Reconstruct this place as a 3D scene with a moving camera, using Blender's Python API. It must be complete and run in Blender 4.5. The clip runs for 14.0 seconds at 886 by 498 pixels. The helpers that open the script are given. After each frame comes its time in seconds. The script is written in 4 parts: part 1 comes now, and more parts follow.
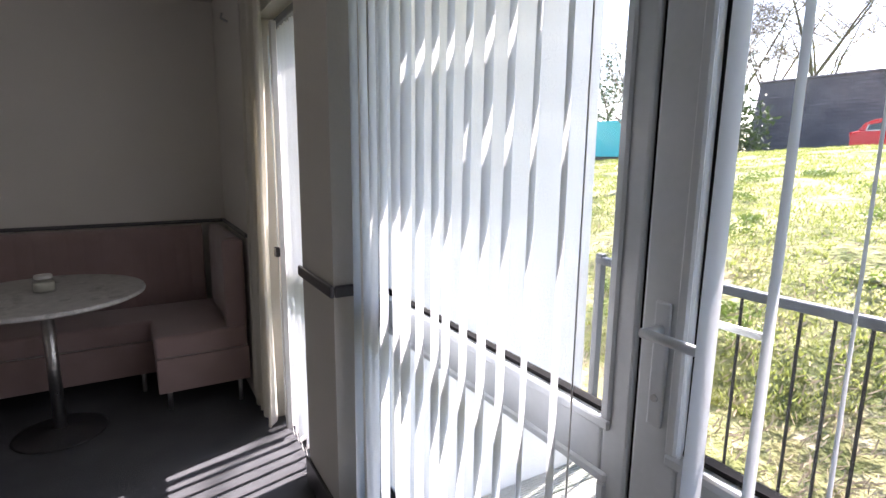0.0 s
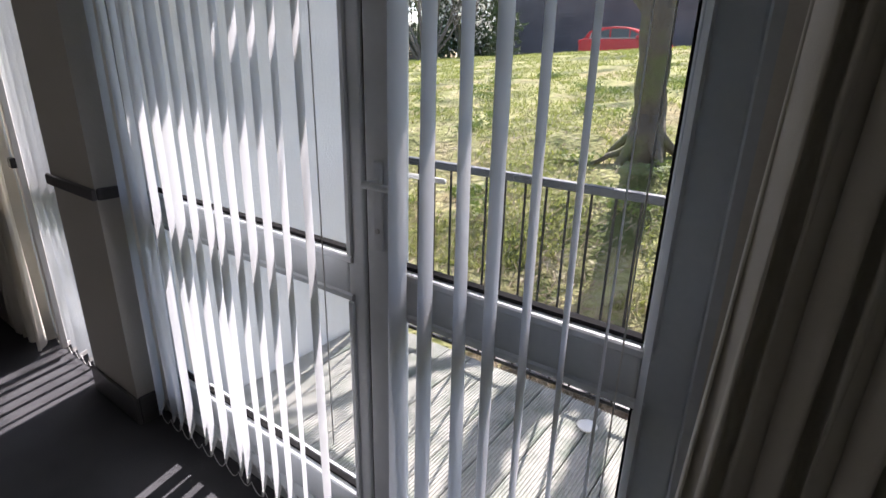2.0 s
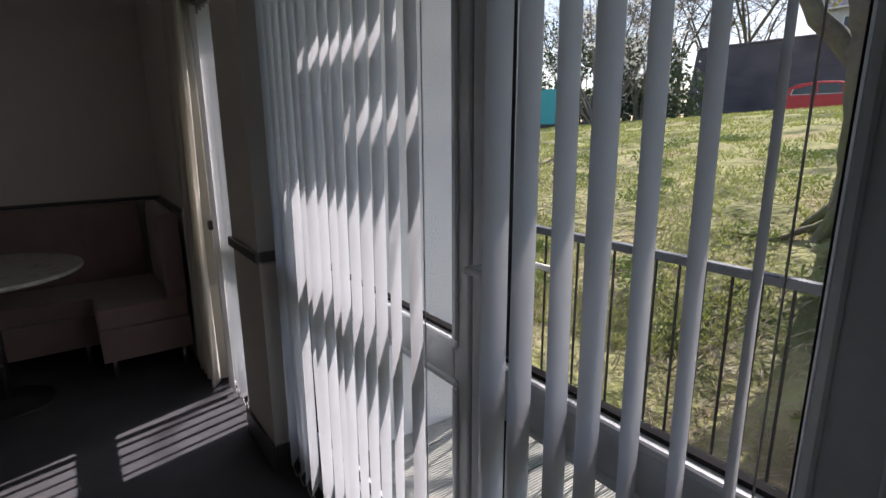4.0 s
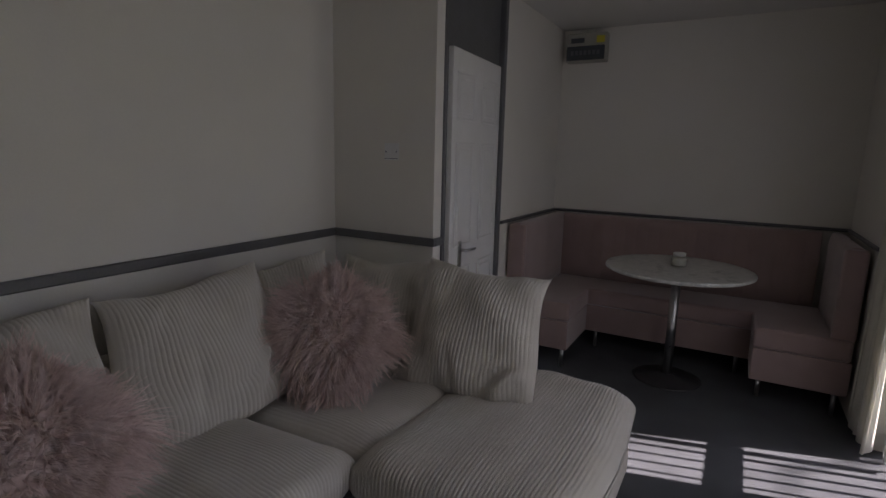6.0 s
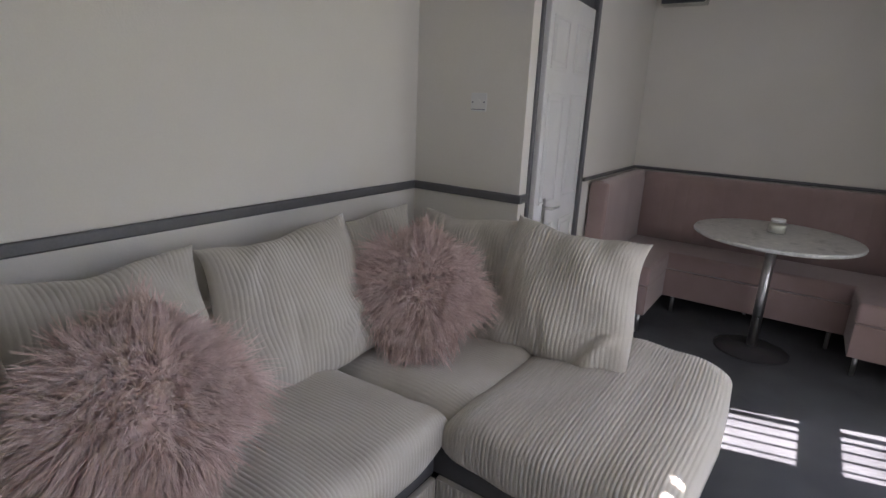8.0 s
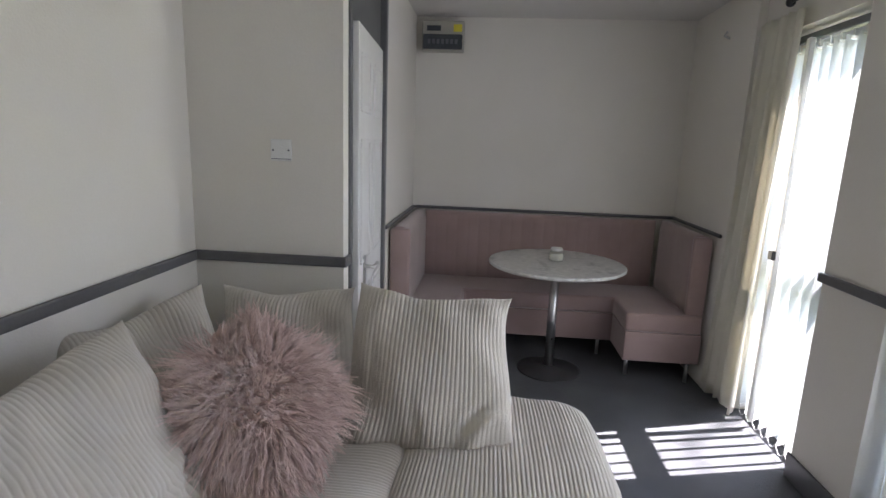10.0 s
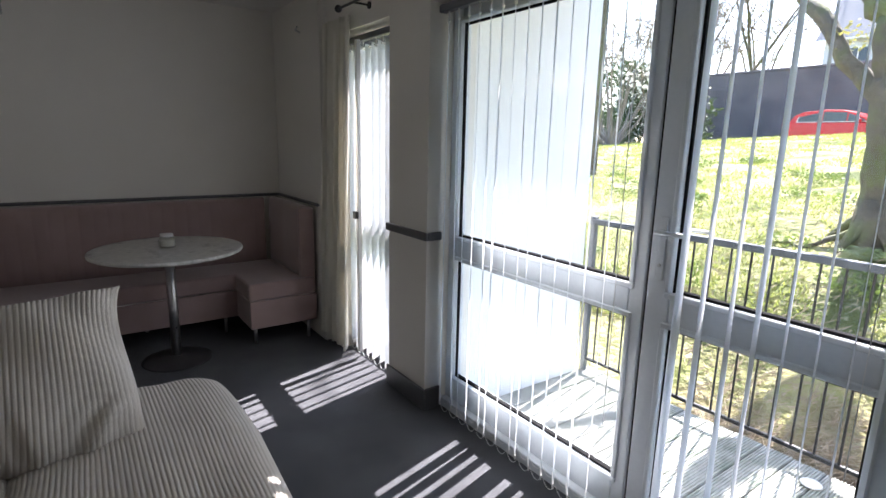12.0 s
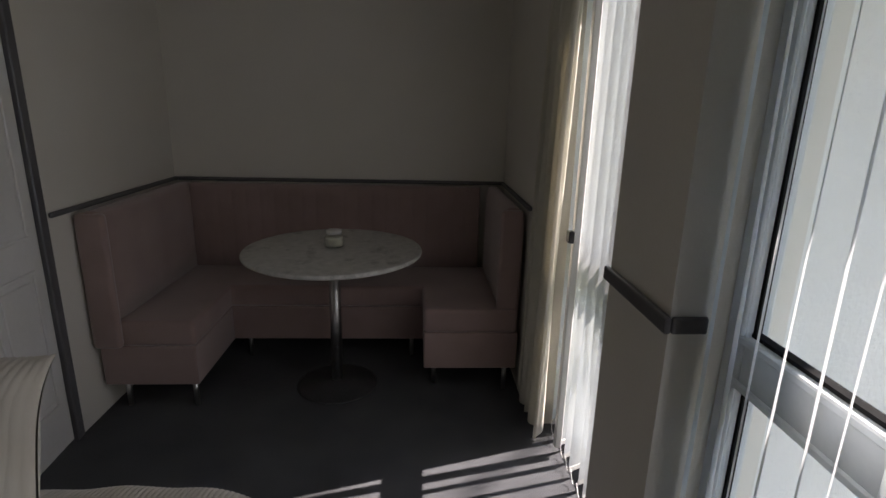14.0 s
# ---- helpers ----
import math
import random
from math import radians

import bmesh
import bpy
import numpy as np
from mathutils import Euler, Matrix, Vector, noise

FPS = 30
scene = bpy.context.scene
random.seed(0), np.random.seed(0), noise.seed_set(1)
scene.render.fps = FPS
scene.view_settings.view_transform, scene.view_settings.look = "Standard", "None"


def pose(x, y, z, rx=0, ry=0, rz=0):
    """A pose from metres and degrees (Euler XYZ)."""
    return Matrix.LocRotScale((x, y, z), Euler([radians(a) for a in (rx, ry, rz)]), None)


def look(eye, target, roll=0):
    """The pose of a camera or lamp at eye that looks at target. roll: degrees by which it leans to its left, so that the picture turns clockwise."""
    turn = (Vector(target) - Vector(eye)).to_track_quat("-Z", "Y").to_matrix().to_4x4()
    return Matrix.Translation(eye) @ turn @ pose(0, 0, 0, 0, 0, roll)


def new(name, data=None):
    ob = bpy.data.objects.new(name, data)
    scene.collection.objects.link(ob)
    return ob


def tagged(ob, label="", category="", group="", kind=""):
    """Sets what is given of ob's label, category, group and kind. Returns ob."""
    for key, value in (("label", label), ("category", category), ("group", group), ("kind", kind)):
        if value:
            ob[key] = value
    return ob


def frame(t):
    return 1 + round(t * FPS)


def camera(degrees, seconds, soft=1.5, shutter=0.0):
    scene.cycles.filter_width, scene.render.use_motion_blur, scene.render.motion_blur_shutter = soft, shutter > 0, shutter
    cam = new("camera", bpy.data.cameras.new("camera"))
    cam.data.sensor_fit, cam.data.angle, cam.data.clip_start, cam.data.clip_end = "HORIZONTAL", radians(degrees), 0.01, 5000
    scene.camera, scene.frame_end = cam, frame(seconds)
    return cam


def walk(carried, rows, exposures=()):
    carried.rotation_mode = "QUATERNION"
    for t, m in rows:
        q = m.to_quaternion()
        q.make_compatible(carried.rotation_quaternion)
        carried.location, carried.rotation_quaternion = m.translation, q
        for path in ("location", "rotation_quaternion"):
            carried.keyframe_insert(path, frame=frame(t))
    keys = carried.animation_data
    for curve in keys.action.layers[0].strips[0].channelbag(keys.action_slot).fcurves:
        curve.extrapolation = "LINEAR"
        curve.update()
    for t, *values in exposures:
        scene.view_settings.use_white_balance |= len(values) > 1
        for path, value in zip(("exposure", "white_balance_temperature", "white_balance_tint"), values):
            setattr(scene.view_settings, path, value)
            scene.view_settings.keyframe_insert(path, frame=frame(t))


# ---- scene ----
cam = camera(80.3, 14.0)
METRES, EYE, TILT, LEAN, TURN = 3.8, 1.45, 0.0, 0.0, 44.7
PATH = [
    (0, (-0.356, 0.21, 1.411), (-2.051, 1.211, 1.059), 0.6),
    (0.5, (-0.239, 0.117, 1.418), (-1.691, 1.435, 1.024), 0.6),
    (1, (-0.146, 0.054, 1.413), (-1.422, 1.514, 0.924), 1.2),
    (1.5, (-0.099, 0.042, 1.425), (-1.287, 1.539, 0.834), 1.4),
    (2, (-0.066, 0.064, 1.403), (-1.169, 1.589, 0.728), 1.4),
    (4.5, (-0.024, 0.231, 1.444), (-1.873, 0.931, 1.143), 1.4),
    (5, (-0.003, 0.158, 1.425), (-1.98, 0.154, 1.12), 1.5),
    (5.5, (0.018, 0.106, 1.409), (-1.893, -0.379, 1.075), 1.6),
    (6, (0.041, 0.081, 1.392), (-1.677, -0.878, 1.033), 1.4),
    (6.5, (0.069, 0.027, 1.385), (-1.504, -1.131, 0.956), 1.7),
    (7, (0.073, 0.024, 1.376), (-1.494, -1.126, 0.901), 1.7),
    (9.3, (-0.026, -0.465, 1.418), (-1.753, -1.278, 0.821), 2.9),
    (9.5, (-0.061, -0.519, 1.406), (-1.893, -1.138, 0.895), 2.7),
    (10, (-0.139, -0.656, 1.437), (-2.094, -0.816, 1.048), 2.1),
    (10.5, (-0.039, -0.687, 1.45), (-1.977, -0.39, 1.056), 1.8),
    (11, (0.041, -0.742, 1.427), (-1.791, -0.041, 1.038), 1.8),
    (11.5, (0.095, -0.72, 1.42), (-1.586, 0.291, 1.03), 1.6),
    (12, (0.1, -0.658, 1.418), (-1.495, 0.479, 1.014), 1.3),
    (12.5, (0.046, -0.469, 1.407), (-1.536, 0.66, 0.936), 1.2),
    (13, (-0.158, -0.155, 1.41), (-1.873, 0.722, 0.87), 1.6),
    (13.5, (-0.522, 0.082, 1.421), (-2.365, 0.625, 0.868), 1.3),
    (14, (-0.973, 0.2, 1.411), (-2.9, 0.303, 0.887), 1.4),
]
STOPS = [(0, 1.75), (0.5, 1.5), (1, 1.3), (1.5, 1.07), (2, 0.8), (4.5, 0.38), (5, 0.2), (5.5, 0.35), (6, 1.02), (6.5, 1.6), (7, 1.9), (9.3, 2.8), (10, 2.9),
         (10.5, 2.9), (11, 2.8), (11.5, 2.4), (12, 2.0), (12.5, 1.72), (13, 1.55), (13.5, 1.25), (14, 0.95)]
LIFT = {0: 0.55, 1: 0.44, 1.5: 0.38, 2: 0.46, 4.5: 0.22, 6: 0.62, 7: 0.58, 9.3: 0.6, 10: 0.56, 14: 0.6}
WARMTH = {4.5: 6650, 5: 6750, 5.5: 6750, 11: 6150, 11.5: 6150, 13.5: 6450, 14: 6850}
EXPOSURES = [(t, e + LIFT.get(t, 0.48), WARMTH.get(t, 6500 if t < 8 else 6250), 25 if t < 8 else 20) for t, e in STOPS]
walk(cam, [(t, look(eye, target, roll)) for t, eye, target, roll in PATH], EXPOSURES)

# ---- world, sun ----
SUN_EL = radians(47.6)
SUN_DIR = Vector((-0.25, 1.0, 0)).normalized() * math.cos(SUN_EL) + Vector((0, 0, math.sin(SUN_EL)))
world = bpy.data.worlds.new("sky")
scene.world = world
world.use_nodes = True
wn = world.node_tree
sky = wn.nodes.new("ShaderNodeTexSky")
sky.sky_type, sky.sun_disc = "NISHITA", False
sky.sun_elevation, sky.sun_rotation = SUN_EL, math.atan2(SUN_DIR.x, SUN_DIR.y)
sky.air_density, sky.dust_density = 1.0, 1.0
wn.links.new(sky.outputs[0], wn.nodes["Background"].inputs[0])
wn.nodes["Background"].inputs[1].default_value = 0.135
sun = new("sun", bpy.data.lights.new("sun", "SUN"))
sun.data.energy, sun.data.angle, sun.data.color = 5.0, radians(0.55), (1, 0.96, 0.9)
sun.matrix_world = look(SUN_DIR * 30, (0, 0, 0))


def window_light(name, x, z, w, h, energy):
    """The sky's light through one opening."""
    d = bpy.data.lights.new(name, "AREA")
    d.shape, d.size, d.size_y, d.energy, d.color = "RECTANGLE", w, h, energy, (0.92, 0.97, 1.0)
    o = new(name, d)
    o.matrix_world = look((x, 0.79, z), (x, -1.0, z - 0.1))
    return o


window_light("skylight_main", -1.1, 1.1, 1.75, 1.8, 1.1)
window_light("skylight_narrow", -2.62, 1.1, 0.3, 1.8, 0.35)


# ---- materials ----
def mat(name, c1, c2=None, rough=0.6, metal=0.0, scale=6.0, bump=0.0, bscale=80.0, spec=0.5, sheen=0.0, rough2=None):
    """Two-scale noise material: stains at `scale`, grain and relief at `bscale`."""
    m = bpy.data.materials.new(name)
    m.use_nodes = True
    nt = m.node_tree
    b = nt.nodes["Principled BSDF"]
    b.inputs["Metallic"].default_value = metal
    b.inputs["Roughness"].default_value = rough
    b.inputs["Specular IOR Level"].default_value = spec
    b.inputs["Sheen Weight"].default_value = sheen
    tc = nt.nodes.new("ShaderNodeTexCoord")
    n1 = nt.nodes.new("ShaderNodeTexNoise")
    n1.inputs["Scale"].default_value, n1.inputs["Detail"].default_value = scale, 5
    n2 = nt.nodes.new("ShaderNodeTexNoise")
    n2.inputs["Scale"].default_value, n2.inputs["Detail"].default_value = bscale, 3
    for n in (n1, n2):
        nt.links.new(tc.outputs["Object"], n.inputs["Vector"])
    mix = nt.nodes.new("ShaderNodeMix")
    mix.data_type = "RGBA"
    mix.inputs["A"].default_value = (*c1, 1)
    mix.inputs["B"].default_value = (*(c2 or c1), 1)
    add = nt.nodes.new("ShaderNodeMath")
    add.operation = "MULTIPLY_ADD"
    add.inputs[1].default_value, add.inputs[2].default_value = 0.35, 0
    nt.links.new(n2.outputs[0], add.inputs[0])
    add2 = nt.nodes.new("ShaderNodeMath")
    add2.operation = "MULTIPLY_ADD"
    add2.inputs[1].default_value = 0.65
    nt.links.new(n1.outputs[0], add2.inputs[0])
    nt.links.new(add.outputs[0], add2.inputs[2])
    ramp = nt.nodes.new("ShaderNodeMapRange")
    ramp.inputs["From Min"].default_value, ramp.inputs["From Max"].default_value = 0.33, 0.67
    nt.links.new(add2.outputs[0], ramp.inputs["Value"])
    nt.links.new(ramp.outputs[0], mix.inputs["Factor"])
    nt.links.new(mix.outputs["Result"], b.inputs["Base Color"])
    if rough2 is not None:
        mr = nt.nodes.new("ShaderNodeMapRange")
        mr.inputs["To Min"].default_value, mr.inputs["To Max"].default_value = rough, rough2
        nt.links.new(n1.outputs[0], mr.inputs["Value"])
        nt.links.new(mr.outputs[0], b.inputs["Roughness"])
    if bump:
        bp = nt.nodes.new("ShaderNodeBump")
        bp.inputs["Strength"].default_value, bp.inputs["Distance"].default_value = 1.0, bump
        nt.links.new(n2.outputs[0], bp.inputs["Height"])
        nt.links.new(bp.outputs[0], b.inputs["Normal"])
    return m


def cloth(name, c1, c2, through_light, rough=0.9, bscale=900.0, bump=0.0004):
    m = mat(name, c1, c2, rough, bump=bump, bscale=bscale, scale=9, spec=0.2, sheen=0.3)
    nt = m.node_tree
    b = nt.nodes["Principled BSDF"]
    tr = nt.nodes.new("ShaderNodeBsdfTranslucent")
    tr.inputs[0].default_value = (*c1, 1)
    ms = nt.nodes.new("ShaderNodeMixShader")
    ms.inputs[0].default_value = through_light
    nt.links.new(b.outputs[0], ms.inputs[1])
    nt.links.new(tr.outputs[0], ms.inputs[2])
    nt.links.new(ms.outputs[0], nt.nodes["Material Output"].inputs[0])
    return m


def glass_mat(name, tint=(0.96, 0.98, 0.97)):
    m = bpy.data.materials.new(name)
    m.use_nodes = True
    nt = m.node_tree
    nt.nodes.remove(nt.nodes["Principled BSDF"])
    t, g = nt.nodes.new("ShaderNodeBsdfTransparent"), nt.nodes.new("ShaderNodeBsdfGlossy")
    t.inputs[0].default_value = (*tint, 1)
    g.inputs["Roughness"].default_value = 0.03
    fr = nt.nodes.new("ShaderNodeLayerWeight")
    pw = nt.nodes.new("ShaderNodeMath")
    pw.operation, pw.inputs[1].default_value = "POWER", 4.0
    nt.links.new(fr.outputs["Facing"], pw.inputs[0])
    ml = nt.nodes.new("ShaderNodeMath")
    ml.operation, ml.inputs[1].default_value, ml.inputs[2].default_value = "MULTIPLY_ADD", 0.5, 0.03
    nt.links.new(pw.outputs[0], ml.inputs[0])
    ms = nt.nodes.new("ShaderNodeMixShader")
    nt.links.new(ml.outputs[0], ms.inputs[0])
    nt.links.new(t.outputs[0], ms.inputs[1])
    nt.links.new(g.outputs[0], ms.inputs[2])
    nt.links.new(ms.outputs[0], nt.nodes["Material Output"].inputs[0])
    return m


M_WALL = mat("wall paint", (0.735, 0.706, 0.64), (0.785, 0.756, 0.69), 0.75, bump=0.0006, bscale=140, scale=2.0)
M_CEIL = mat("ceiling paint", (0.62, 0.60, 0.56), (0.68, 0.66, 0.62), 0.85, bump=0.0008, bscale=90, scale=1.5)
M_GREY = mat("grey gloss trim", (0.105, 0.105, 0.11), (0.14, 0.14, 0.145), 0.4, bump=0.0003, bscale=120)
M_CARPET = mat("dark carpet", (0.058, 0.060, 0.067), (0.108, 0.112, 0.122), 0.95, bump=0.004, bscale=420, scale=3.0, spec=0.1, sheen=0.1)
M_DOOR = mat("white door paint", (0.74, 0.73, 0.71), (0.8, 0.79, 0.77), 0.4, bump=0.0003, bscale=60)
M_UPVC = mat("grey-white frame", (0.62, 0.66, 0.68), (0.7, 0.73, 0.75), 0.32, bump=0.0001, bscale=60, rough2=0.5)
M_GASKET = mat("black gasket", (0.012, 0.012, 0.013), (0.02, 0.02, 0.02), 0.9, spec=0.05)
M_GLASS = glass_mat("window glass")
M_BLIND = cloth("blind fabric", (0.60, 0.64, 0.66), (0.66, 0.70, 0.72), 0.30, 0.8)
M_HEAD = mat("blind rail", (0.12, 0.13, 0.14), (0.16, 0.17, 0.18), 0.4)
M_PLAST = mat("white plastic", (0.72, 0.72, 0.7), (0.78, 0.78, 0.76), 0.35)
M_CURT = cloth("cream curtain", (0.74, 0.71, 0.61), (0.80, 0.77, 0.67), 0.17, 0.9)
M_BLACK = mat("black metal", (0.02, 0.02, 0.022), (0.035, 0.035, 0.035), 0.4, metal=0.6)
M_CHROME = mat("brushed chrome", (0.55, 0.55, 0.55), (0.66, 0.66, 0.65), 0.22, metal=1.0, rough2=0.4, scale=20)
M_SOFA = mat("cream corduroy", (0.53, 0.49, 0.425), (0.62, 0.58, 0.51), 0.95, bump=0.0012, bscale=700, scale=7, spec=0.15, sheen=0.4)
M_SOFAB = mat("grey sofa base", (0.10, 0.10, 0.105), (0.14, 0.14, 0.145), 0.85, bump=0.001, bscale=500)
M_FUR = mat("pink fur", (0.64, 0.46, 0.41), (0.90, 0.74, 0.68), 0.7, scale=22, spec=0.3, sheen=0.5)
M_BQ = mat("dusky pink velvet", (0.315, 0.225, 0.21), (0.385, 0.28, 0.262), 0.85, bump=0.0006, bscale=600, scale=5, spec=0.2, sheen=0.6)
M_TABLE = mat("speckled marble", (0.5, 0.5, 0.47), (0.72, 0.71, 0.68), 0.3, scale=26, bscale=150, rough2=0.45)
M_FUSE = mat("beige plastic", (0.42, 0.41, 0.36), (0.48, 0.47, 0.41), 0.45)
M_FUSEWIN = mat("smoked cover", (0.06, 0.07, 0.08), (0.09, 0.1, 0.11), 0.15)
M_YELLOW = mat("yellow sticker", (0.7, 0.62, 0.05), (0.75, 0.66, 0.07), 0.5)
M_DECK = mat("weathered decking", (0.25, 0.255, 0.225), (0.44, 0.43, 0.39), 0.8, bump=0.003, bscale=60, scale=5)
M_RENDER = mat("white render", (0.84, 0.84, 0.81), (0.88, 0.88, 0.86), 0.9, bump=0.003, bscale=70, scale=1.2)
M_GRASS = mat("mossy grass", (0.16, 0.175, 0.055), (0.46, 0.44, 0.21), 0.95, bump=0.05, bscale=14, scale=2.2, spec=0.1)
M_BLADE = cloth("grass blades", (0.23, 0.27, 0.06), (0.52, 0.48, 0.22), 0.5, 0.7)
M_ROAD = mat("asphalt", (0.05, 0.05, 0.05), (0.07, 0.07, 0.068), 0.9, bump=0.004, bscale=80)
M_BARK = mat("bark", (0.08, 0.068, 0.05), (0.165, 0.14, 0.10), 0.95, bump=0.02, bscale=22, scale=5)
M_DARKWALL = mat("dark stone wall", (0.12, 0.113, 0.12), (0.24, 0.215, 0.215), 0.9, bump=0.02, bscale=6, scale=1.2)


def coursed(m, w, h, dark):
    """Courses of stone: darker joints over the material's own colour."""
    nt = m.node_tree
    b = nt.nodes["Principled BSDF"]
    old = b.inputs["Base Color"].links[0].from_socket
    tc = nt.nodes.new("ShaderNodeTexCoord")
    mp = nt.nodes.new("ShaderNodeMapping")
    mp.inputs["Rotation"].default_value = (radians(90), 0, 0)
    nt.links.new(tc.outputs["Object"], mp.inputs[0])
    br = nt.nodes.new("ShaderNodeTexBrick")
    br.inputs["Scale"].default_value, br.inputs["Brick Width"].default_value, br.inputs["Row Height"].default_value = 1.0, w, h
    br.inputs["Mortar Size"].default_value = 0.02
    br.inputs["Color1"].default_value, br.inputs["Color2"].default_value, br.inputs["Mortar"].default_value = (1, 1, 1, 1), (0.75, 0.75, 0.75, 1), (dark, dark, dark, 1)
    nt.links.new(mp.outputs[0], br.inputs["Vector"])
    mx = nt.nodes.new("ShaderNodeMix")
    mx.data_type, mx.blend_type = "RGBA", "MULTIPLY"
    mx.inputs["Factor"].default_value = 1.0
    nt.links.new(old, mx.inputs["A"])
    nt.links.new(br.outputs[0], mx.inputs["B"])
    nt.links.new(mx.outputs["Result"], b.inputs["Base Color"])


coursed(M_DARKWALL, 0.45, 0.16, 0.65)
M_CARRED = mat("red car paint", (0.55, 0.02, 0.03), (0.58, 0.025, 0.035), 0.25)
M_CARGLASS = mat("car glass", (0.03, 0.04, 0.05), (0.05, 0.06, 0.07), 0.08)
M_TYRE = mat("rubber", (0.02, 0.02, 0.02), (0.03, 0.03, 0.03), 0.8)
M_LEAF = cloth("dark leaves", (0.035, 0.06, 0.02), (0.07, 0.11, 0.035), 0.2, 0.6)
M_BLOSSOM = cloth("blossom", (0.75, 0.74, 0.66), (0.8, 0.79, 0.72), 0.3, 0.7)
M_BUD = cloth("spring buds", (0.32, 0.3, 0.09), (0.45, 0.42, 0.14), 0.3, 0.7)
M_TWIG = mat("twigs", (0.13, 0.11, 0.09), (0.22, 0.19, 0.16), 0.9)
M_TEAL = mat("teal panel", (0.02, 0.36, 0.42), (0.03, 0.42, 0.48), 0.6)
M_HOUSEW = mat("pale house wall", (0.55, 0.55, 0.54), (0.62, 0.62, 0.6), 0.85)
M_SLATE = mat("slate roof", (0.1, 0.11, 0.13), (0.15, 0.16, 0.18), 0.7, bscale=12, bump=0.01)
M_RAILG = mat("grey painted metal", (0.045, 0.055, 0.068), (0.075, 0.085, 0.10), 0.5)
M_SWITCH = mat("off-white plastic", (0.55, 0.55, 0.53), (0.6, 0.6, 0.58), 0.4)
# dark colour stands for the carpet mirrored in the polished steel base
M_BASE = mat("steel with dark reflection in colour", (0.05, 0.05, 0.053), (0.08, 0.08, 0.085), 0.3, metal=0.3)
M_WAX = mat("candle wax", (0.68, 0.66, 0.58), (0.74, 0.72, 0.64), 0.5)


def patchy(m, c3, scale, lo=0.5, hi=0.62):
    """Adds patches of a third colour to a material."""
    nt = m.node_tree
    b = nt.nodes["Principled BSDF"]
    old = b.inputs["Base Color"].links[0].from_socket
    tc = nt.nodes.new("ShaderNodeTexCoord")
    n = nt.nodes.new("ShaderNodeTexNoise")
    n.inputs["Scale"].default_value, n.inputs["Detail"].default_value, n.inputs["Roughness"].default_value = scale, 8, 0.7
    nt.links.new(tc.outputs["Object"], n.inputs["Vector"])
    mr = nt.nodes.new("ShaderNodeMapRange")
    mr.inputs["From Min"].default_value, mr.inputs["From Max"].default_value = lo, hi
    nt.links.new(n.outputs[0], mr.inputs["Value"])
    mx = nt.nodes.new("ShaderNodeMix")
    mx.data_type = "RGBA"
    mx.inputs["B"].default_value = (*c3, 1)
    nt.links.new(mr.outputs[0], mx.inputs["Factor"])
    nt.links.new(old, mx.inputs["A"])
    nt.links.new(mx.outputs["Result"], b.inputs["Base Color"])


patchy(M_GRASS, (0.30, 0.25, 0.13), 1.1)
patchy(M_GRASS, (0.085, 0.10, 0.035), 0.8, 0.50, 0.60)
patchy(M_GRASS, (0.40, 0.36, 0.24), 9.0, 0.56, 0.66)


def by_height(m, c, y0, y1):
    """Bare soil and litter where the bank meets the deck: below y0 fully, none past y1."""
    nt = m.node_tree
    b = nt.nodes["Principled BSDF"]
    old = b.inputs["Base Color"].links[0].from_socket
    tc, sp, n = nt.nodes.new("ShaderNodeTexCoord"), nt.nodes.new("ShaderNodeSeparateXYZ"), nt.nodes.new("ShaderNodeTexNoise")
    n.inputs["Scale"].default_value = 3.0
    nt.links.new(tc.outputs["Object"], sp.inputs[0])
    nt.links.new(tc.outputs["Object"], n.inputs["Vector"])
    ad = nt.nodes.new("ShaderNodeMath")
    ad.operation = "ADD"
    sx = nt.nodes.new("ShaderNodeMath")
    sx.operation, sx.inputs[1].default_value = "MULTIPLY_ADD", -0.6
    nt.links.new(sp.outputs["X"], sx.inputs[0])
    nt.links.new(sp.outputs["Y"], sx.inputs[2])
    nt.links.new(sx.outputs[0], ad.inputs[0])
    nt.links.new(n.outputs[0], ad.inputs[1])
    mr = nt.nodes.new("ShaderNodeMapRange")
    mr.inputs["From Min"].default_value, mr.inputs["From Max"].default_value = y1 + 0.5, y0 + 0.5
    nt.links.new(ad.outputs[0], mr.inputs["Value"])
    mx = nt.nodes.new("ShaderNodeMix")
    mx.data_type = "RGBA"
    mx.inputs["B"].default_value = (*c, 1)
    nt.links.new(mr.outputs[0], mx.inputs["Factor"])
    nt.links.new(old, mx.inputs["A"])
    nt.links.new(mx.outputs["Result"], b.inputs["Base Color"])


by_height(M_GRASS, (0.19, 0.14, 0.095), 2.75, 3.4)
patchy(M_TABLE, (0.36, 0.36, 0.34), 8.0, 0.54, 0.66)
patchy(M_BARK, (0.115, 0.13, 0.05), 2.5, 0.48, 0.6)
patchy(M_DECK, (0.11, 0.15, 0.11), 1.6, 0.47, 0.64)


# ---- mesh helpers ----
def finish(name, bm, material, smooth=False):
    me = bpy.data.meshes.new(name)
    bm.to_mesh(me)
    bm.free()
    me.materials.append(material)
    if smooth:
        me.polygons.foreach_set("use_smooth", [True] * len(me.polygons))
    return me


def thing(name, loc=(0, 0, 0), rz=0, label="", category="", group=""):
    o = new(name)
    o.matrix_world = pose(*loc, 0, 0, rz)
    return tagged(o, label, category, group)


